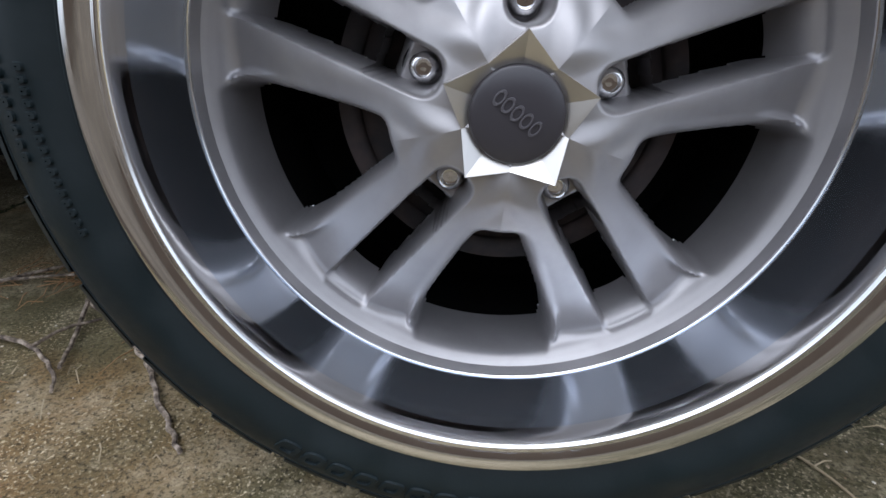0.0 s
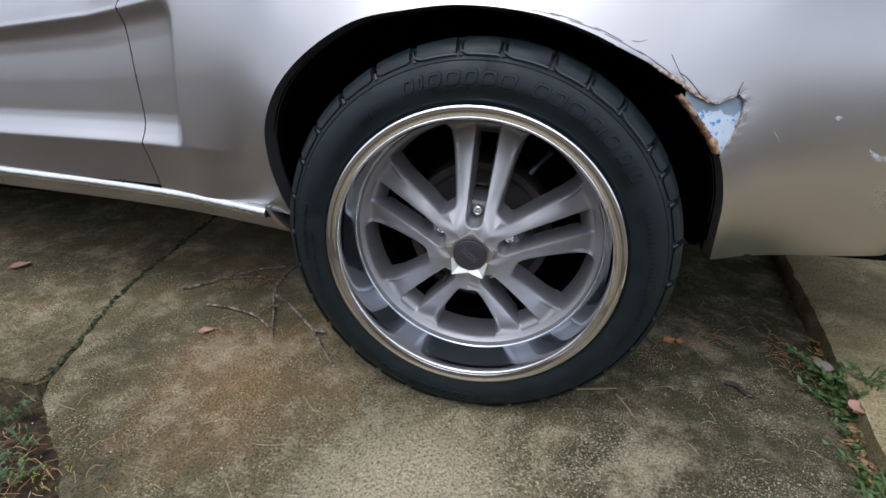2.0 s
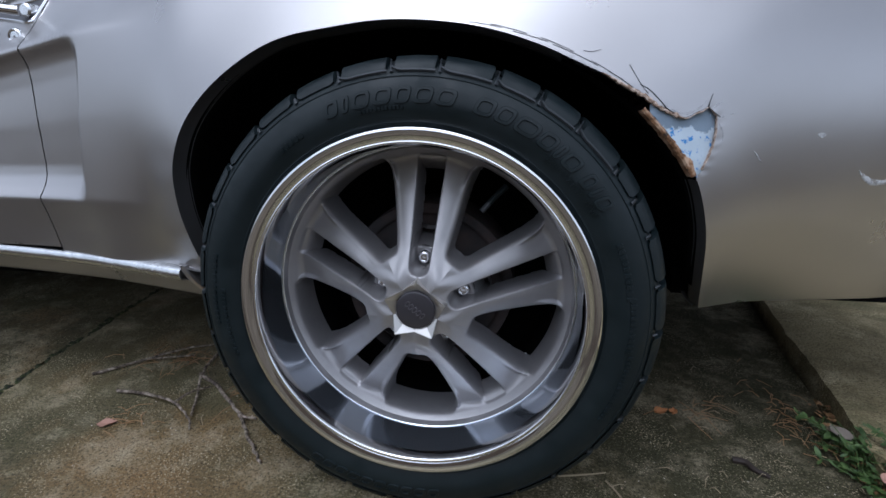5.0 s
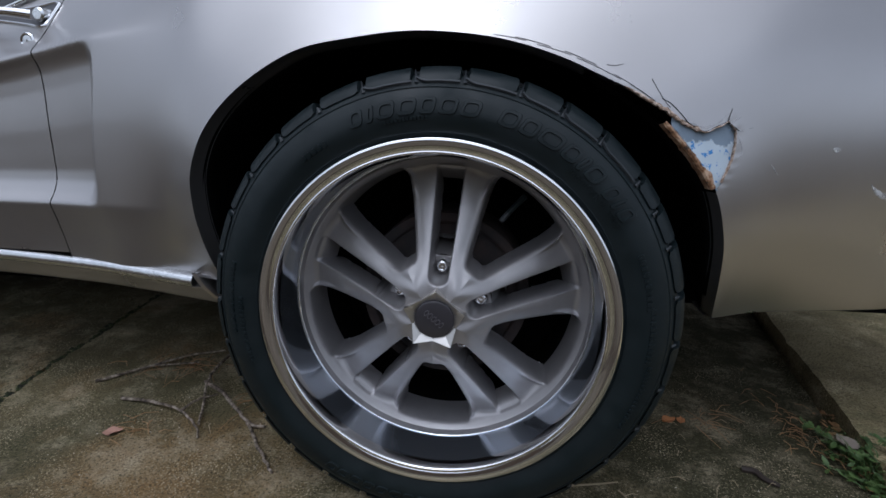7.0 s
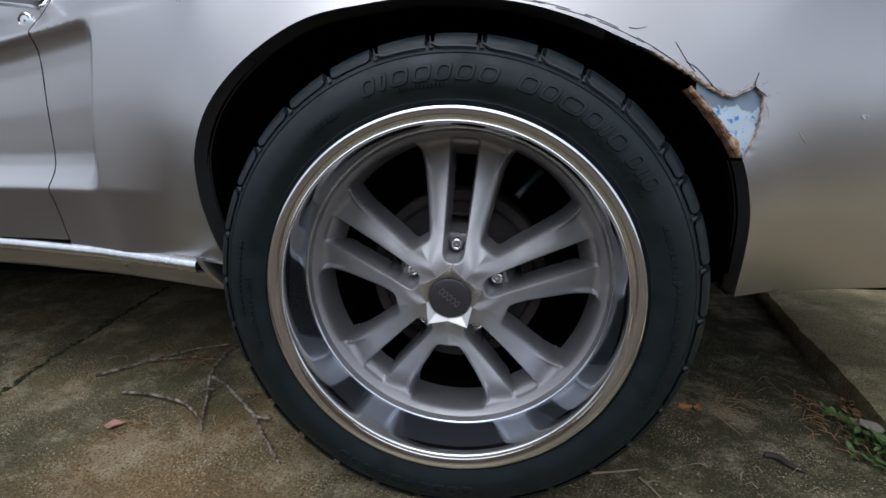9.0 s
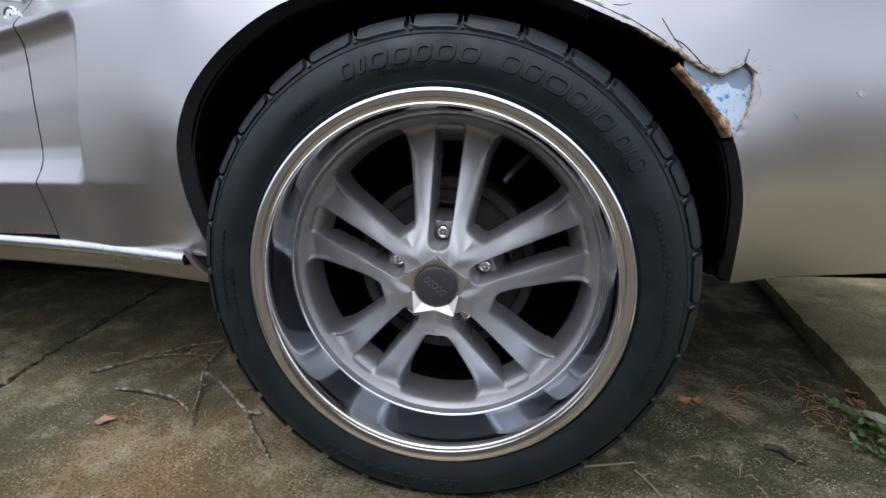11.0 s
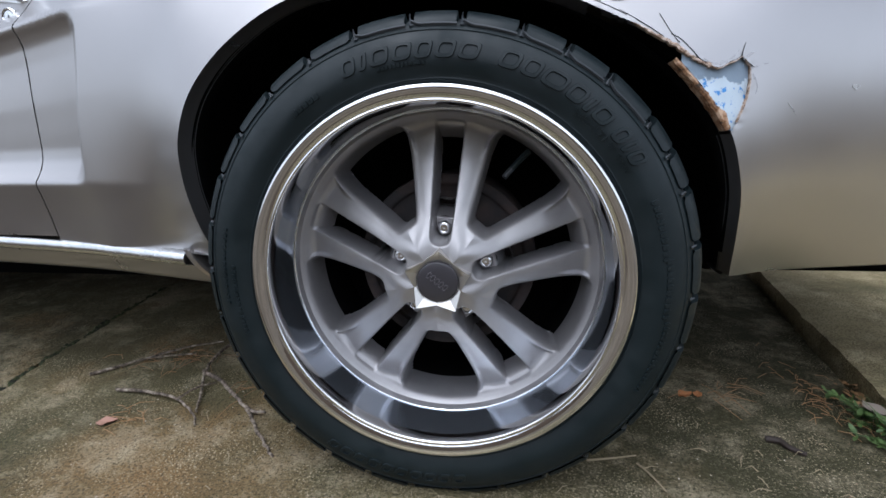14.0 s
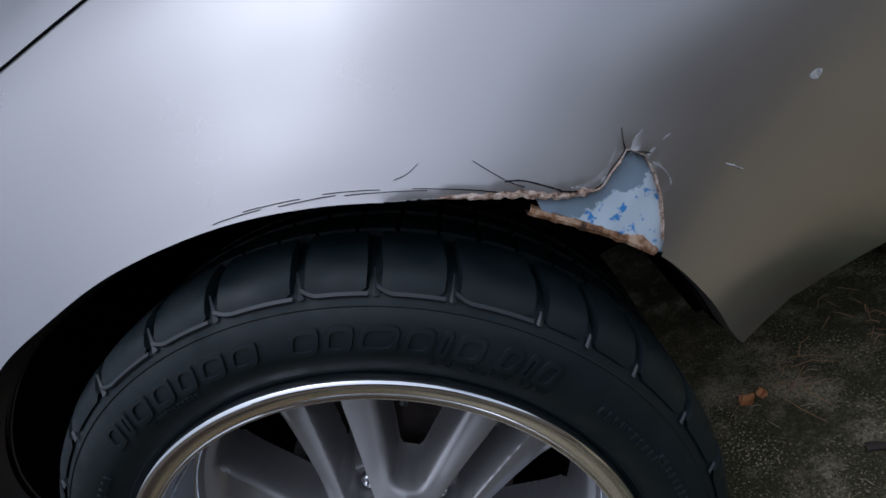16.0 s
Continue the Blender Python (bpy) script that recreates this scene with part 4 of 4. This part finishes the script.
# twin spokes: one cast fifth with a lug slot in its middle and half a window on either side
PHI = -0.0453
SLOT = [(0.03, 0.0105), (0.06, 0.0132), (0.1, 0.0150), (0.15, 0.0170), (0.195, 0.0192), (0.205, 0.0198)]
WIDE = [(0.03, 0.0245), (0.075, 0.0345), (0.1, 0.0395), (0.13, 0.0456), (0.155, 0.0512), (0.172, 0.0566), (0.182, 0.0618), (0.19, 0.070), (0.196, 0.082), (0.21, 0.104)]
FACE_Y = [(0.0, 0.014), (0.03, 0.014), (0.0415, 0.0150), (0.055, 0.0190), (0.07, 0.0270), (0.085, 0.0360), (0.1, 0.0440), (0.13, 0.0585), (0.16, 0.0715), (0.185, 0.0820), (0.197, 0.0865), (0.2030, 0.0790), (0.2085, 0.0680)]


def smin(a, b, k):
    h = max(0.0, min(1.0, 0.5 + 0.5 * (b - a) / k))
    return b + (a - b) * h - k * h * (1 - h)


def cast(u, w):
    """The face's y at u along and w across a fifth's axis, and how far the place lies inside an opening."""
    r, w = math.hypot(u, w), abs(w)
    h, o = lerp_table(SLOT, u), soft_table(WIDE, u, 0.005)
    slot = smin(smin(h - w, u - 0.0455, 0.012), 0.1985 - r, 0.006)
    win = smin(smin((w - o) * 0.93, r - 0.0765, 0.0075), 0.2005 - r, 0.004)
    y = soft_table(FACE_Y, r, 0.006)
    t = max(0.0, min(1.0, (w - h) / max(0.004, o - h)))
    tip = smooth01((r - 0.15) / 0.035)
    if r < 0.199:
        y += (0.0030 * tip - 0.0022) * math.sin(math.pi * t ** 1.1) * smooth01((r - 0.075) / 0.03)
    # each leg's face leans back towards its window
    y += (0.0105 * smooth01((r - 0.055) / 0.05) - 0.004) * smooth01(t) * (1 - smooth01((r - 0.188) / 0.014))
    y += 0.0035 * math.exp(-((r - 0.063) / 0.012) ** 2 - ((w - 0.031) / 0.008) ** 2)
    # raised bead round the window, taller at the outer corners, and rounded edges
    out = -win
    y -= (0.0007 + 0.0048 * tip) * math.exp(-((out - 0.0048) / 0.0028) ** 2) * smooth01((r - 0.07) / 0.02) * (1 - smooth01((r - 0.193) / 0.006))
    for d, e in ((out, 0.0026), (-slot, 0.0018)):
        if 0 < d < e:
            y += 0.0030 * (1 - d / e) ** 2
    deep = 0.0
    if win > 0:
        y += 0.003 + 0.045 * smooth01(win / 0.0036)
        deep = win / 0.0036
    if slot > 0:
        floor = 0.045 * (1 - smooth01((u - 0.168) / 0.028))
        y += 0.003 + floor * smooth01(slot / 0.0032)
        if 0.094 < u < 0.178:
            deep = slot / 0.0032
        elif u <= 0.072:
            y = min(y, 0.0665)
        if 0.072 < u <= 0.094:
            y = min(y + 0.09 * smooth01((u - 0.072) / 0.02), 0.0665 + 0.07 * smooth01((u - 0.072) / 0.02))
    return y, deep


NU, NA = 156, 150
rs = [0.022 + (0.2085 - 0.022) * i / (NU - 1) for i in range(NU)]
pts, depth = [], []
for r in rs:
    row = []
    for j in range(NA + 1):
        a = (j / NA - 0.5) * 2 * math.pi / 5
        u, w = r * math.cos(a), r * math.sin(a)
        y, d = cast(u, w)
        row.append((u, y, w))
        depth.append(d)
    pts.append(row)
cv, cf = grid(pts)
cf = [f for f in cf if min(depth[i] for i in f) < 0.93]
for k in range(5):
    a = math.pi / 2 + PHI + k * 2 * math.pi / 5
    c, s = math.cos(a), math.sin(a)
    wpart("twin_spoke", ([(u * c - w * s, y, u * s + w * c) for u, y, w in cv], cf), SATIN, "satin silver twin spoke")
# polished five-pointed star under the cap
star = []
for i in range(10):
    a = math.pi / 2 + PHI + i * math.pi / 5
    star.append([wp(a, r, y) for r, y in (((0.02, 0.0150), (0.0272, 0.0135), (0.0428, 0.0030), (0.0438, 0.017)) if i % 2 == 0 else ((0.02, 0.0150), (0.0272, 0.0135), (0.0312, 0.0110), (0.0318, 0.017)))])
star.append(star[0])
wpart("star", grid(star), STAR, "polished five-pointed star round the cap", smooth=False)
DOME = bezel([(0.0268, 0.018), (0.0268, 0.0135), (0.0262, 0.0112), (0.0243, 0.0096), (0.0150, 0.0078), (0.0, 0.0070)], 5)
wpart("centre_cap", turned(DOME, 96), CAP, "dark grey round centre cap")
dome_table = sorted(DOME)
capmarks = []
for i, (u, w) in enumerate(((-0.0135, 0.0045), (-0.0075, 0.005), (-0.001, 0.005), (0.0055, 0.005), (0.012, 0.0045))):
    c, s = math.cos(radians(-38)), math.sin(radians(-38))
    cx, cz = u * c + 0.0005, u * s + 0.001
    ring = []
    for q in range(14):
        b = 2 * math.pi * q / 14
        for rr, yy in ((1.0, 0.0004), (0.95, -0.0009), (0.68, -0.0009), (0.62, 0.0004)):
            pu, pv = rr * w * 0.6 * math.cos(b), rr * 0.0050 * math.sin(b)
            px, pz = cx + pu * c - pv * s, cz + pu * s + pv * c
            ring.append((px, yy + lerp_table(dome_table, math.hypot(px, pz)), pz))
    capmarks.append((ring, [(q * 4 + j, q * 4 + j + 1, ((q + 1) % 14) * 4 + j + 1, ((q + 1) % 14) * 4 + j) for q in range(14) for j in range(3)]))
wpart("cap_marking", merged(capmarks), CAPMARK, "raised shapes on the cap")
# lug nuts in their holes; black seat discs put the holes' shade in colour
for k in range(5):
    a = math.pi / 2 + PHI + k * 2 * math.pi / 5
    c = Vector(wp(a, 0.0606, 0.0325))
    seat_v, seat_f = turned([(0.0150, 0.0362), (0.0120, 0.0370), (0.0112, 0.0405), (0.0, 0.0405)], 28)
    nut_v, nut_f = turned(bezel([(0.0098, 0.044), (0.0098, 0.030), (0.0085, 0.0245), (0.0062, 0.0225), (0.0055, 0.0232), (0.0050, 0.027), (0.0, 0.027)], 3), 24)
    wpart("lug_nut", ([Vector(v) + c for v in nut_v], nut_f), CHROME, "chrome lug nut")
    wpart("shaded_lug_seat", ([Vector(v) + c for v in seat_v], seat_f), BLACK)
va = radians(55)
wpart("valve_stem", tube([wp(va, 0.193, 0.085), wp(va + 0.02, 0.178, 0.074), wp(va + 0.04, 0.158, 0.066)], (0.0045, 0.0036), 10), RUBBER, "black rubber valve stem")
wpart("valve_cap", tube([wp(va + 0.035, 0.163, 0.068), wp(va + 0.047, 0.150, 0.062)], (0.0042, 0.0038), 10), RUBBER_EDGE)

# the body stands level: it leans about the rear axle against the lines that it is drawn with
LEAN = Matrix.Translation((0.0, 0.0014, AXLE.z + 0.0015)) @ Matrix.Rotation(-0.0155, 4, "Y") @ Matrix.Scale(1.024, 4) @ Matrix.Translation((0.0, 0.0, -0.3172))
car.matrix_basis = LEAN @ Matrix.Translation(car.location)
rear_wheel.matrix_basis = car.matrix_basis.inverted() @ Matrix.Translation(AXLE)
# the same wheel in front and on the far side
for at, turn, label in (((-2.74, 0.07, AXLE.z), 0.0, "front wheel with the same polished lip"), ((0.0, 1.84, AXLE.z), math.pi, "far rear wheel with the same polished lip"), ((-2.74, 1.77, AXLE.z), math.pi, "far front wheel with the same polished lip")):
    other = tagged(new("wheel"), label)
    other.parent = car
    other.matrix_basis = car.matrix_basis.inverted() @ Matrix.Translation(at) @ Matrix.Rotation(turn, 4, "Z")
    for o in list(rear_wheel.children):
        if o.name.split(".")[0] in ("tyre", "rim_flange", "rim_dish", "centre_ring", "twin_spoke", "centre_cap", "inner_barrel", "back_plate"):
            q = new(o.name.split(".")[0], o.data)
            q.parent = other

# ---- litter on the driveway ----


def twig(paths, label, r=0.0029):
    pieces = []
    rnd = random.Random(int(abs(paths[0][0][0]) * 1000))
    for i, p in enumerate(paths):
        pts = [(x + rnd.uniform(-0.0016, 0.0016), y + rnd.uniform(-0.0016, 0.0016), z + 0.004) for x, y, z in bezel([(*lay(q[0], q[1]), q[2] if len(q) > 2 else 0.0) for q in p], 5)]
        pieces.append(tube(pts, (r * (0.8 if i == 0 else 0.55), r * 0.4), 7))
    return tagged(solid("twig", *merged(pieces), TWIG), label, "twig")


twig([[(-0.565, 0.299, 0.004), (-0.502, 0.261, 0.008), (-0.439, 0.212, 0.006), (-0.386, 0.173, 0.003), (-0.352, 0.164, 0.008)], [(-0.396, 0.179, 0.003), (-0.347, 0.124, 0.003), (-0.314, 0.090), (-0.287, 0.063, 0.002)]], "forked dry brown twig lying on the concrete", 0.0056)
twig([[(-0.801, 0.274), (-0.733, 0.338, 0.004), (-0.675, 0.399, 0.006), (-0.608, 0.435, 0.006)], [(-0.733, 0.344, 0.004), (-0.675, 0.349, 0.01), (-0.632, 0.371, 0.006)]], "thin dry twig with needles beside the tyre", 0.0043)
twig([[(-0.579, 0.454, 0.004), (-0.574, 0.371, 0.012), (-0.560, 0.305, 0.008), (-0.511, 0.212, 0.004), (-0.482, 0.162, 0.003)]], "dark twig standing slightly off the concrete", 0.005)
twig([[(-0.695, 0.223), (-0.618, 0.212, 0.006), (-0.540, 0.190, 0.008), (-0.482, 0.151, 0.004), (-0.461, 0.127, 0.002)], [(-0.540, 0.190, 0.008), (-0.526, 0.223, 0.012), (-0.502, 0.250, 0.01)]], "curved dry twig on the concrete", 0.0042)


def needles(name, centre, spread, count, length, mat, label, seed, lift=0.003, category="pine needles"):
    rnd, pieces = random.Random(seed), []
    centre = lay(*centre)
    for _ in range(count):
        x, y = rnd.gauss(centre[0], spread[0]), rnd.gauss(centre[1], spread[1])
        a, ln = rnd.uniform(0, math.pi * 2), length * rnd.uniform(0.4, 1.1)
        b = a + rnd.uniform(-0.5, 0.5)
        z = lift + rnd.uniform(0, 0.006)
        pieces.append(tube([(x, y, z), (x + ln / 2 * math.cos(a), y + ln / 2 * math.sin(a), z + rnd.uniform(0, 0.005)), (x + ln / 2 * (math.cos(a) + math.cos(b)), y + ln / 2 * (math.sin(a) + math.sin(b)), lift)], (0.0009, 0.0005), 3))
    return tagged(solid(name, *merged(pieces), mat), label, category, kind="stuff")


needles("pine_needles", (-0.675, 0.360), (0.05, 0.03), 46, 0.06, NEEDLE, "brown pine needles caught on a twig", 1)
needles("pine_needles", (-0.598, 0.140), (0.025, 0.012), 14, 0.045, NEEDLE, "brown pine needles by a dry leaf", 2)
needles("pine_needles", (-0.415, 0.261), (0.03, 0.03), 26, 0.045, NEEDLE, "brown pine needles beside the tyre", 3)
needles("pine_needles", (0.647, 0.320), (0.02, 0.06), 55, 0.035, NEEDLE, "reddish pine needles heaped at the joint", 4, 0.004)
needles("pine_needles", (0.491, 0.310), (0.03, 0.025), 14, 0.06, NEEDLE, "few dry needles on the concrete", 5)
needles("straw_bits", (-0.76, -0.24), (0.06, 0.05), 110, 0.04, NEEDLE, "dry brown straw lying on the bare soil", 17, -0.036, "straw")
needles("moss_bits", (-0.62, -0.27), (0.03, 0.03), 40, 0.008, LEAF_YELLOW, "yellow-green moss bits at the broken slab edge", 18, 0.001, "moss")
needles("straw_bits", (-0.42, -0.16), (0.2, 0.08), 22, 0.07, NEEDLE_PALE, "long dry grass stalks on the concrete", 16, 0.002, "straw")
needles("pine_needles", (-0.637, -0.245), (0.07, 0.06), 60, 0.028, NEEDLE, "dry needles along the broken slab edge", 6)
needles("straw_bits", (-0.289, 0.030), (0.5, 0.22), 50, 0.026, NEEDLE_PALE, "scattered pale straw and grass bits", 7, 0.0015, "straw")
needles("straw_bits", (0.470, 0.110), (0.16, 0.15), 36, 0.026, NEEDLE_PALE, "scattered pale straw and grass bits", 8, 0.0015, "straw")


def dry_leaf(x, y, z, size, turn, mat, label, curl=0.35):
    pts, k = [], 9
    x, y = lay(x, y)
    for i in range(k):
        t = i / (k - 1)
        w = size * 0.34 * math.sin(math.pi * t ** 0.8) + 0.0006
        row = []
        for s in (-1, -0.5, 0, 0.5, 1):
            u, v = (t - 0.5) * size, s * w
            row.append((x + u * math.cos(turn) - v * math.sin(turn), y + u * math.sin(turn) + v * math.cos(turn), z + curl * size * (0.25 * s * s + 0.2 * (t - 0.5) ** 2) + 0.0015 * math.sin(9 * t + 4 * s)))
        pts.append(row)
    low = [[(a, b, c - 0.0008) for a, b, c in row] for row in pts]
    return tagged(solid("leaf", *merged([grid(pts), grid(low)]), mat), label, "leaf")


dry_leaf(-0.625, 0.125, 0.003, 0.032, 0.5, LEAF_DRY, "curled pinkish dry leaf on the concrete")
dry_leaf(-1.323, 0.294, 0.003, 0.05, 0.9, LEAF_DRY, "pale dry leaf on the far slab")
dry_leaf(0.413, 0.305, 0.002, 0.03, 0.4, LEAF_ORANGE, "small orange leaf scrap")
dry_leaf(0.437, 0.308, 0.002, 0.022, 1.2, LEAF_ORANGE, "small orange leaf scrap")
dry_leaf(0.704, 0.120, 0.03, 0.05, 0.7, LEAF_DRY, "dry pink leaf among the weeds")
dry_leaf(0.694, 0.235, 0.03, 0.045, 1.7, material("dry_leaf_grey", (0.25, 0.21, 0.17), 0.8), "grey dead leaf among the weeds")
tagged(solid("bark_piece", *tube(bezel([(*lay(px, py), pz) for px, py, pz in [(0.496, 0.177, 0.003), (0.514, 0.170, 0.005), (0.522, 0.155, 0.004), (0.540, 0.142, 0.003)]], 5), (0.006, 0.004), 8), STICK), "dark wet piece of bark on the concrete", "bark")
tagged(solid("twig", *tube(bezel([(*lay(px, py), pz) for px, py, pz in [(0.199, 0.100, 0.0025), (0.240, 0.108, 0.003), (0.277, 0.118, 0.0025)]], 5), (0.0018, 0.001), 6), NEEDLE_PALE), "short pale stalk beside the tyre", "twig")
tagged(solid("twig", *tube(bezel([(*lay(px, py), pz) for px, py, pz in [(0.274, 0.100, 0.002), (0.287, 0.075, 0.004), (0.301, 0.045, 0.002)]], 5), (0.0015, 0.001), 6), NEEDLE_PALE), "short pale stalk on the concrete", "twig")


def weed(x, y, z, size, count, seed):
    rnd, stems, blades = random.Random(seed), [], []
    for _ in range(count):
        a = rnd.uniform(0, 2 * math.pi)
        ln, up = size * rnd.uniform(0.5, 1.1), size * rnd.uniform(0.25, 0.8)
        p0 = Vector((x + rnd.uniform(-0.012, 0.012), y + rnd.uniform(-0.02, 0.02), z))
        p2 = p0 + Vector((ln * math.cos(a), ln * math.sin(a), up))
        p1 = (p0 + p2) / 2 + Vector((0, 0, up * 0.3))
        path = bezel([tuple(p0), tuple(p1), tuple(p2)], 4)
        stems.append(tube(path, (0.0011, 0.0007), 4))
        for q in [path[1]] + path[2:] * 2:
            b = a + rnd.uniform(-1.7, 1.7)
            s = size * rnd.uniform(0.14, 0.3)
            d, e = Vector((math.cos(b), math.sin(b), rnd.uniform(-0.4, 0.6))), Vector((-math.sin(b), math.cos(b), rnd.uniform(-0.4, 0.4)))
            q = Vector(q)
            blades.append(([q, q + d * s * 0.35 + e * s * 0.22, q + d * s * 0.75 + e * s * 0.17, q + d * s, q + d * s * 0.75 - e * s * 0.17, q + d * s * 0.35 - e * s * 0.22, q + d * s * 0.5 + Vector((0, 0, -s * 0.08))], [(0, 1, 6), (1, 2, 6), (2, 3, 6), (3, 4, 6), (4, 5, 6), (5, 0, 6)]))
    for _ in range(count):
        a = rnd.uniform(0, 2 * math.pi)
        p0 = Vector((x + rnd.uniform(-0.02, 0.02), y + rnd.uniform(-0.035, 0.035), z))
        d = Vector((math.cos(a), math.sin(a), 0)) * size * rnd.uniform(0.3, 0.8)
        up, w = size * rnd.uniform(0.5, 1.0), Vector((-math.sin(a), math.cos(a), 0)) * 0.0014
        p1, p2 = p0 + d * 0.35 + Vector((0, 0, up * 0.8)), p0 + d + Vector((0, 0, up))
        blades.append(([p0 - w, p0 + w, p1 + w * 0.8, p2, p1 - w * 0.8], [(0, 1, 2, 4), (4, 2, 3)]))
    thing = tagged(empty("weed", (x, y, z)), "small green leafy weed growing in the slab joint", "weed", "weeds along the joint")
    tagged(solid("stem", *merged(stems), LEAF_GREEN, thing), kind="stuff")
    tagged(solid("leaves", *merged(blades), LEAF_GREEN, thing), kind="stuff")
    return thing


for i, (x, y, z, s, c) in enumerate(((0.735, 0.300, -0.02, 0.05, 9), (0.725, 0.240, -0.02, 0.07, 15), (0.722, 0.195, -0.02, 0.075, 16), (0.712, 0.150, -0.02, 0.055, 9), (0.702, 0.085, -0.02, 0.05, 8), (0.684, 0.010, -0.02, 0.06, 10), (0.672, -0.050, -0.02, 0.065, 10), (0.765, 0.215, 0.03, 0.05, 6), (0.660, -0.110, -0.02, 0.05, 7))):
    weed(x, y, z, s, c, 40 + i)
for i, (x, y) in enumerate(((-0.66, -0.30), (-0.71, -0.25), (-0.79, -0.20))):
    weed(x, y, -0.03, 0.04, 6, 60 + i)

# loose grit on the slab
rnd, grains = random.Random(31), []
for _ in range(1400):
    x, y = rnd.uniform(-0.72, 0.64), rnd.uniform(-0.25, 0.5)
    if noise.noise((x * 4, y * 4, 7)) < rnd.uniform(-0.5, 0.4):
        continue
    r, a = rnd.uniform(0.0006, 0.0019), rnd.uniform(0, 6.28)
    ring = [(x + r * rnd.uniform(0.6, 1.3) * math.cos(a + k * 1.257), y + r * rnd.uniform(0.6, 1.3) * math.sin(a + k * 1.257), 0.0) for k in range(5)]
    grains.append((ring + [(x, y, r * rnd.uniform(0.6, 1.1))], [(k, (k + 1) % 5, 5) for k in range(5)]))
GRIT = material("pale_grit", (0.36, 0.31, 0.24), 0.9)
n = Net(GRIT)
pick = n.t.nodes.new("ShaderNodeNewGeometry").outputs["Random Per Island"]
n.to(n.ramp(pick, (0.0, (0.03, 0.022, 0.014)), (0.4, (0.22, 0.15, 0.085)), (0.75, (0.4, 0.34, 0.25)), (1.0, (0.55, 0.5, 0.42))), "Base Color")
tagged(solid("grit", *merged(grains), GRIT, smooth=False), "loose pale and brown grit on the concrete", "grit", kind="stuff")

# reddish scraps of dead leaf in the joint
rnd, scraps = random.Random(77), []
for _ in range(260):
    y = rnd.uniform(-0.15, 0.42)
    x = 0.673 + 0.212 * y + rnd.gauss(0.003, 0.013)
    q, a, s = Vector((x, y, rnd.uniform(-0.006, 0.006))), rnd.uniform(0, 6.28), rnd.uniform(0.004, 0.011)
    d, e = Vector((math.cos(a), math.sin(a), rnd.uniform(-0.4, 0.4))) * s, Vector((-math.sin(a), math.cos(a), rnd.uniform(-0.4, 0.4))) * s * 0.55
    scraps.append(([q - d, q + e * 0.8, q + d, q - e, q + Vector((0, 0, s * 0.25))], [(0, 1, 4), (1, 2, 4), (2, 3, 4), (3, 0, 4)]))
tagged(solid("leaf_scraps", *merged(scraps), NEEDLE, smooth=False), "reddish brown leaf scraps in the slab joint", "leaf litter", kind="stuff")

# ---- unseen plain wall added beyond the car, to block light beneath it ----
tagged(solid("unseen_wall_north", *box(-7.0, 7.0, 3.4, 3.6, -0.13, 2.6), material("plain_wall", (0.3, 0.28, 0.25), 0.9)), "unseen plain wall beyond the car, added to block light under it", "wall", kind="structure")

# unseen wall added to cut off the low sky in front of the car
tagged(solid("unseen_wall_south", *box(-5.0, 4.0, -7.3, -7.0, -0.13, 2.5), material("plain_brick_wall", (0.2, 0.145, 0.1), 0.9)), "unseen plain brown house wall across the driveway, added to block low sky", "wall", kind="structure")

# ---- trees behind the driveway, seen in the bright metal only ----


def tree(x, y, h, seed):
    rnd = random.Random(seed)
    thing = tagged(empty("tree", (x, y, -0.13)), "leafy green tree beyond the lawn", "tree", "trees round the lawn")
    limbs = [tube([(x, y, -0.13), (x + 0.1, y, h * 0.3), (x - 0.1, y + 0.1, h * 0.62), (x, y, h * 0.85)], (0.2, 0.05), 8)]
    tips = []
    for _ in range(9):
        a, z0 = rnd.uniform(0, 6.283), h * rnd.uniform(0.22, 0.65)
        r = h * rnd.uniform(0.18, 0.32)
        tip = (x + r * math.cos(a), y + r * math.sin(a), z0 + h * rnd.uniform(0.1, 0.25))
        limbs.append(tube([(x, y, z0), tip], (0.07, 0.02), 5))
        tips.append(tip)
    solid("trunk", *merged(limbs), TRUNK, thing)
    leaves = []
    for _ in range(1500):
        c = Vector(rnd.choice(tips + [(x, y, h * 0.85)]))
        p = c + Vector((rnd.gauss(0, h * 0.1), rnd.gauss(0, h * 0.1), rnd.gauss(0, h * 0.09)))
        d = Vector((rnd.gauss(0, 1), rnd.gauss(0, 1), rnd.gauss(0, 0.6))).normalized() * 0.2
        e = d.cross(Vector((rnd.gauss(0, 1), rnd.gauss(0, 1), 1))).normalized() * 0.11
        leaves.append(([p - d, p + e, p + d, p - e], [(0, 1, 2, 3)]))
    solid("crown", *merged(leaves), FOLIAGE, thing, smooth=False)


for i, (x, y, h) in enumerate(((-11, 5, 6), (-6, 11, 7), (0, 12, 6), (7, 11, 7))):
    tree(x, y, h, 100 + i)
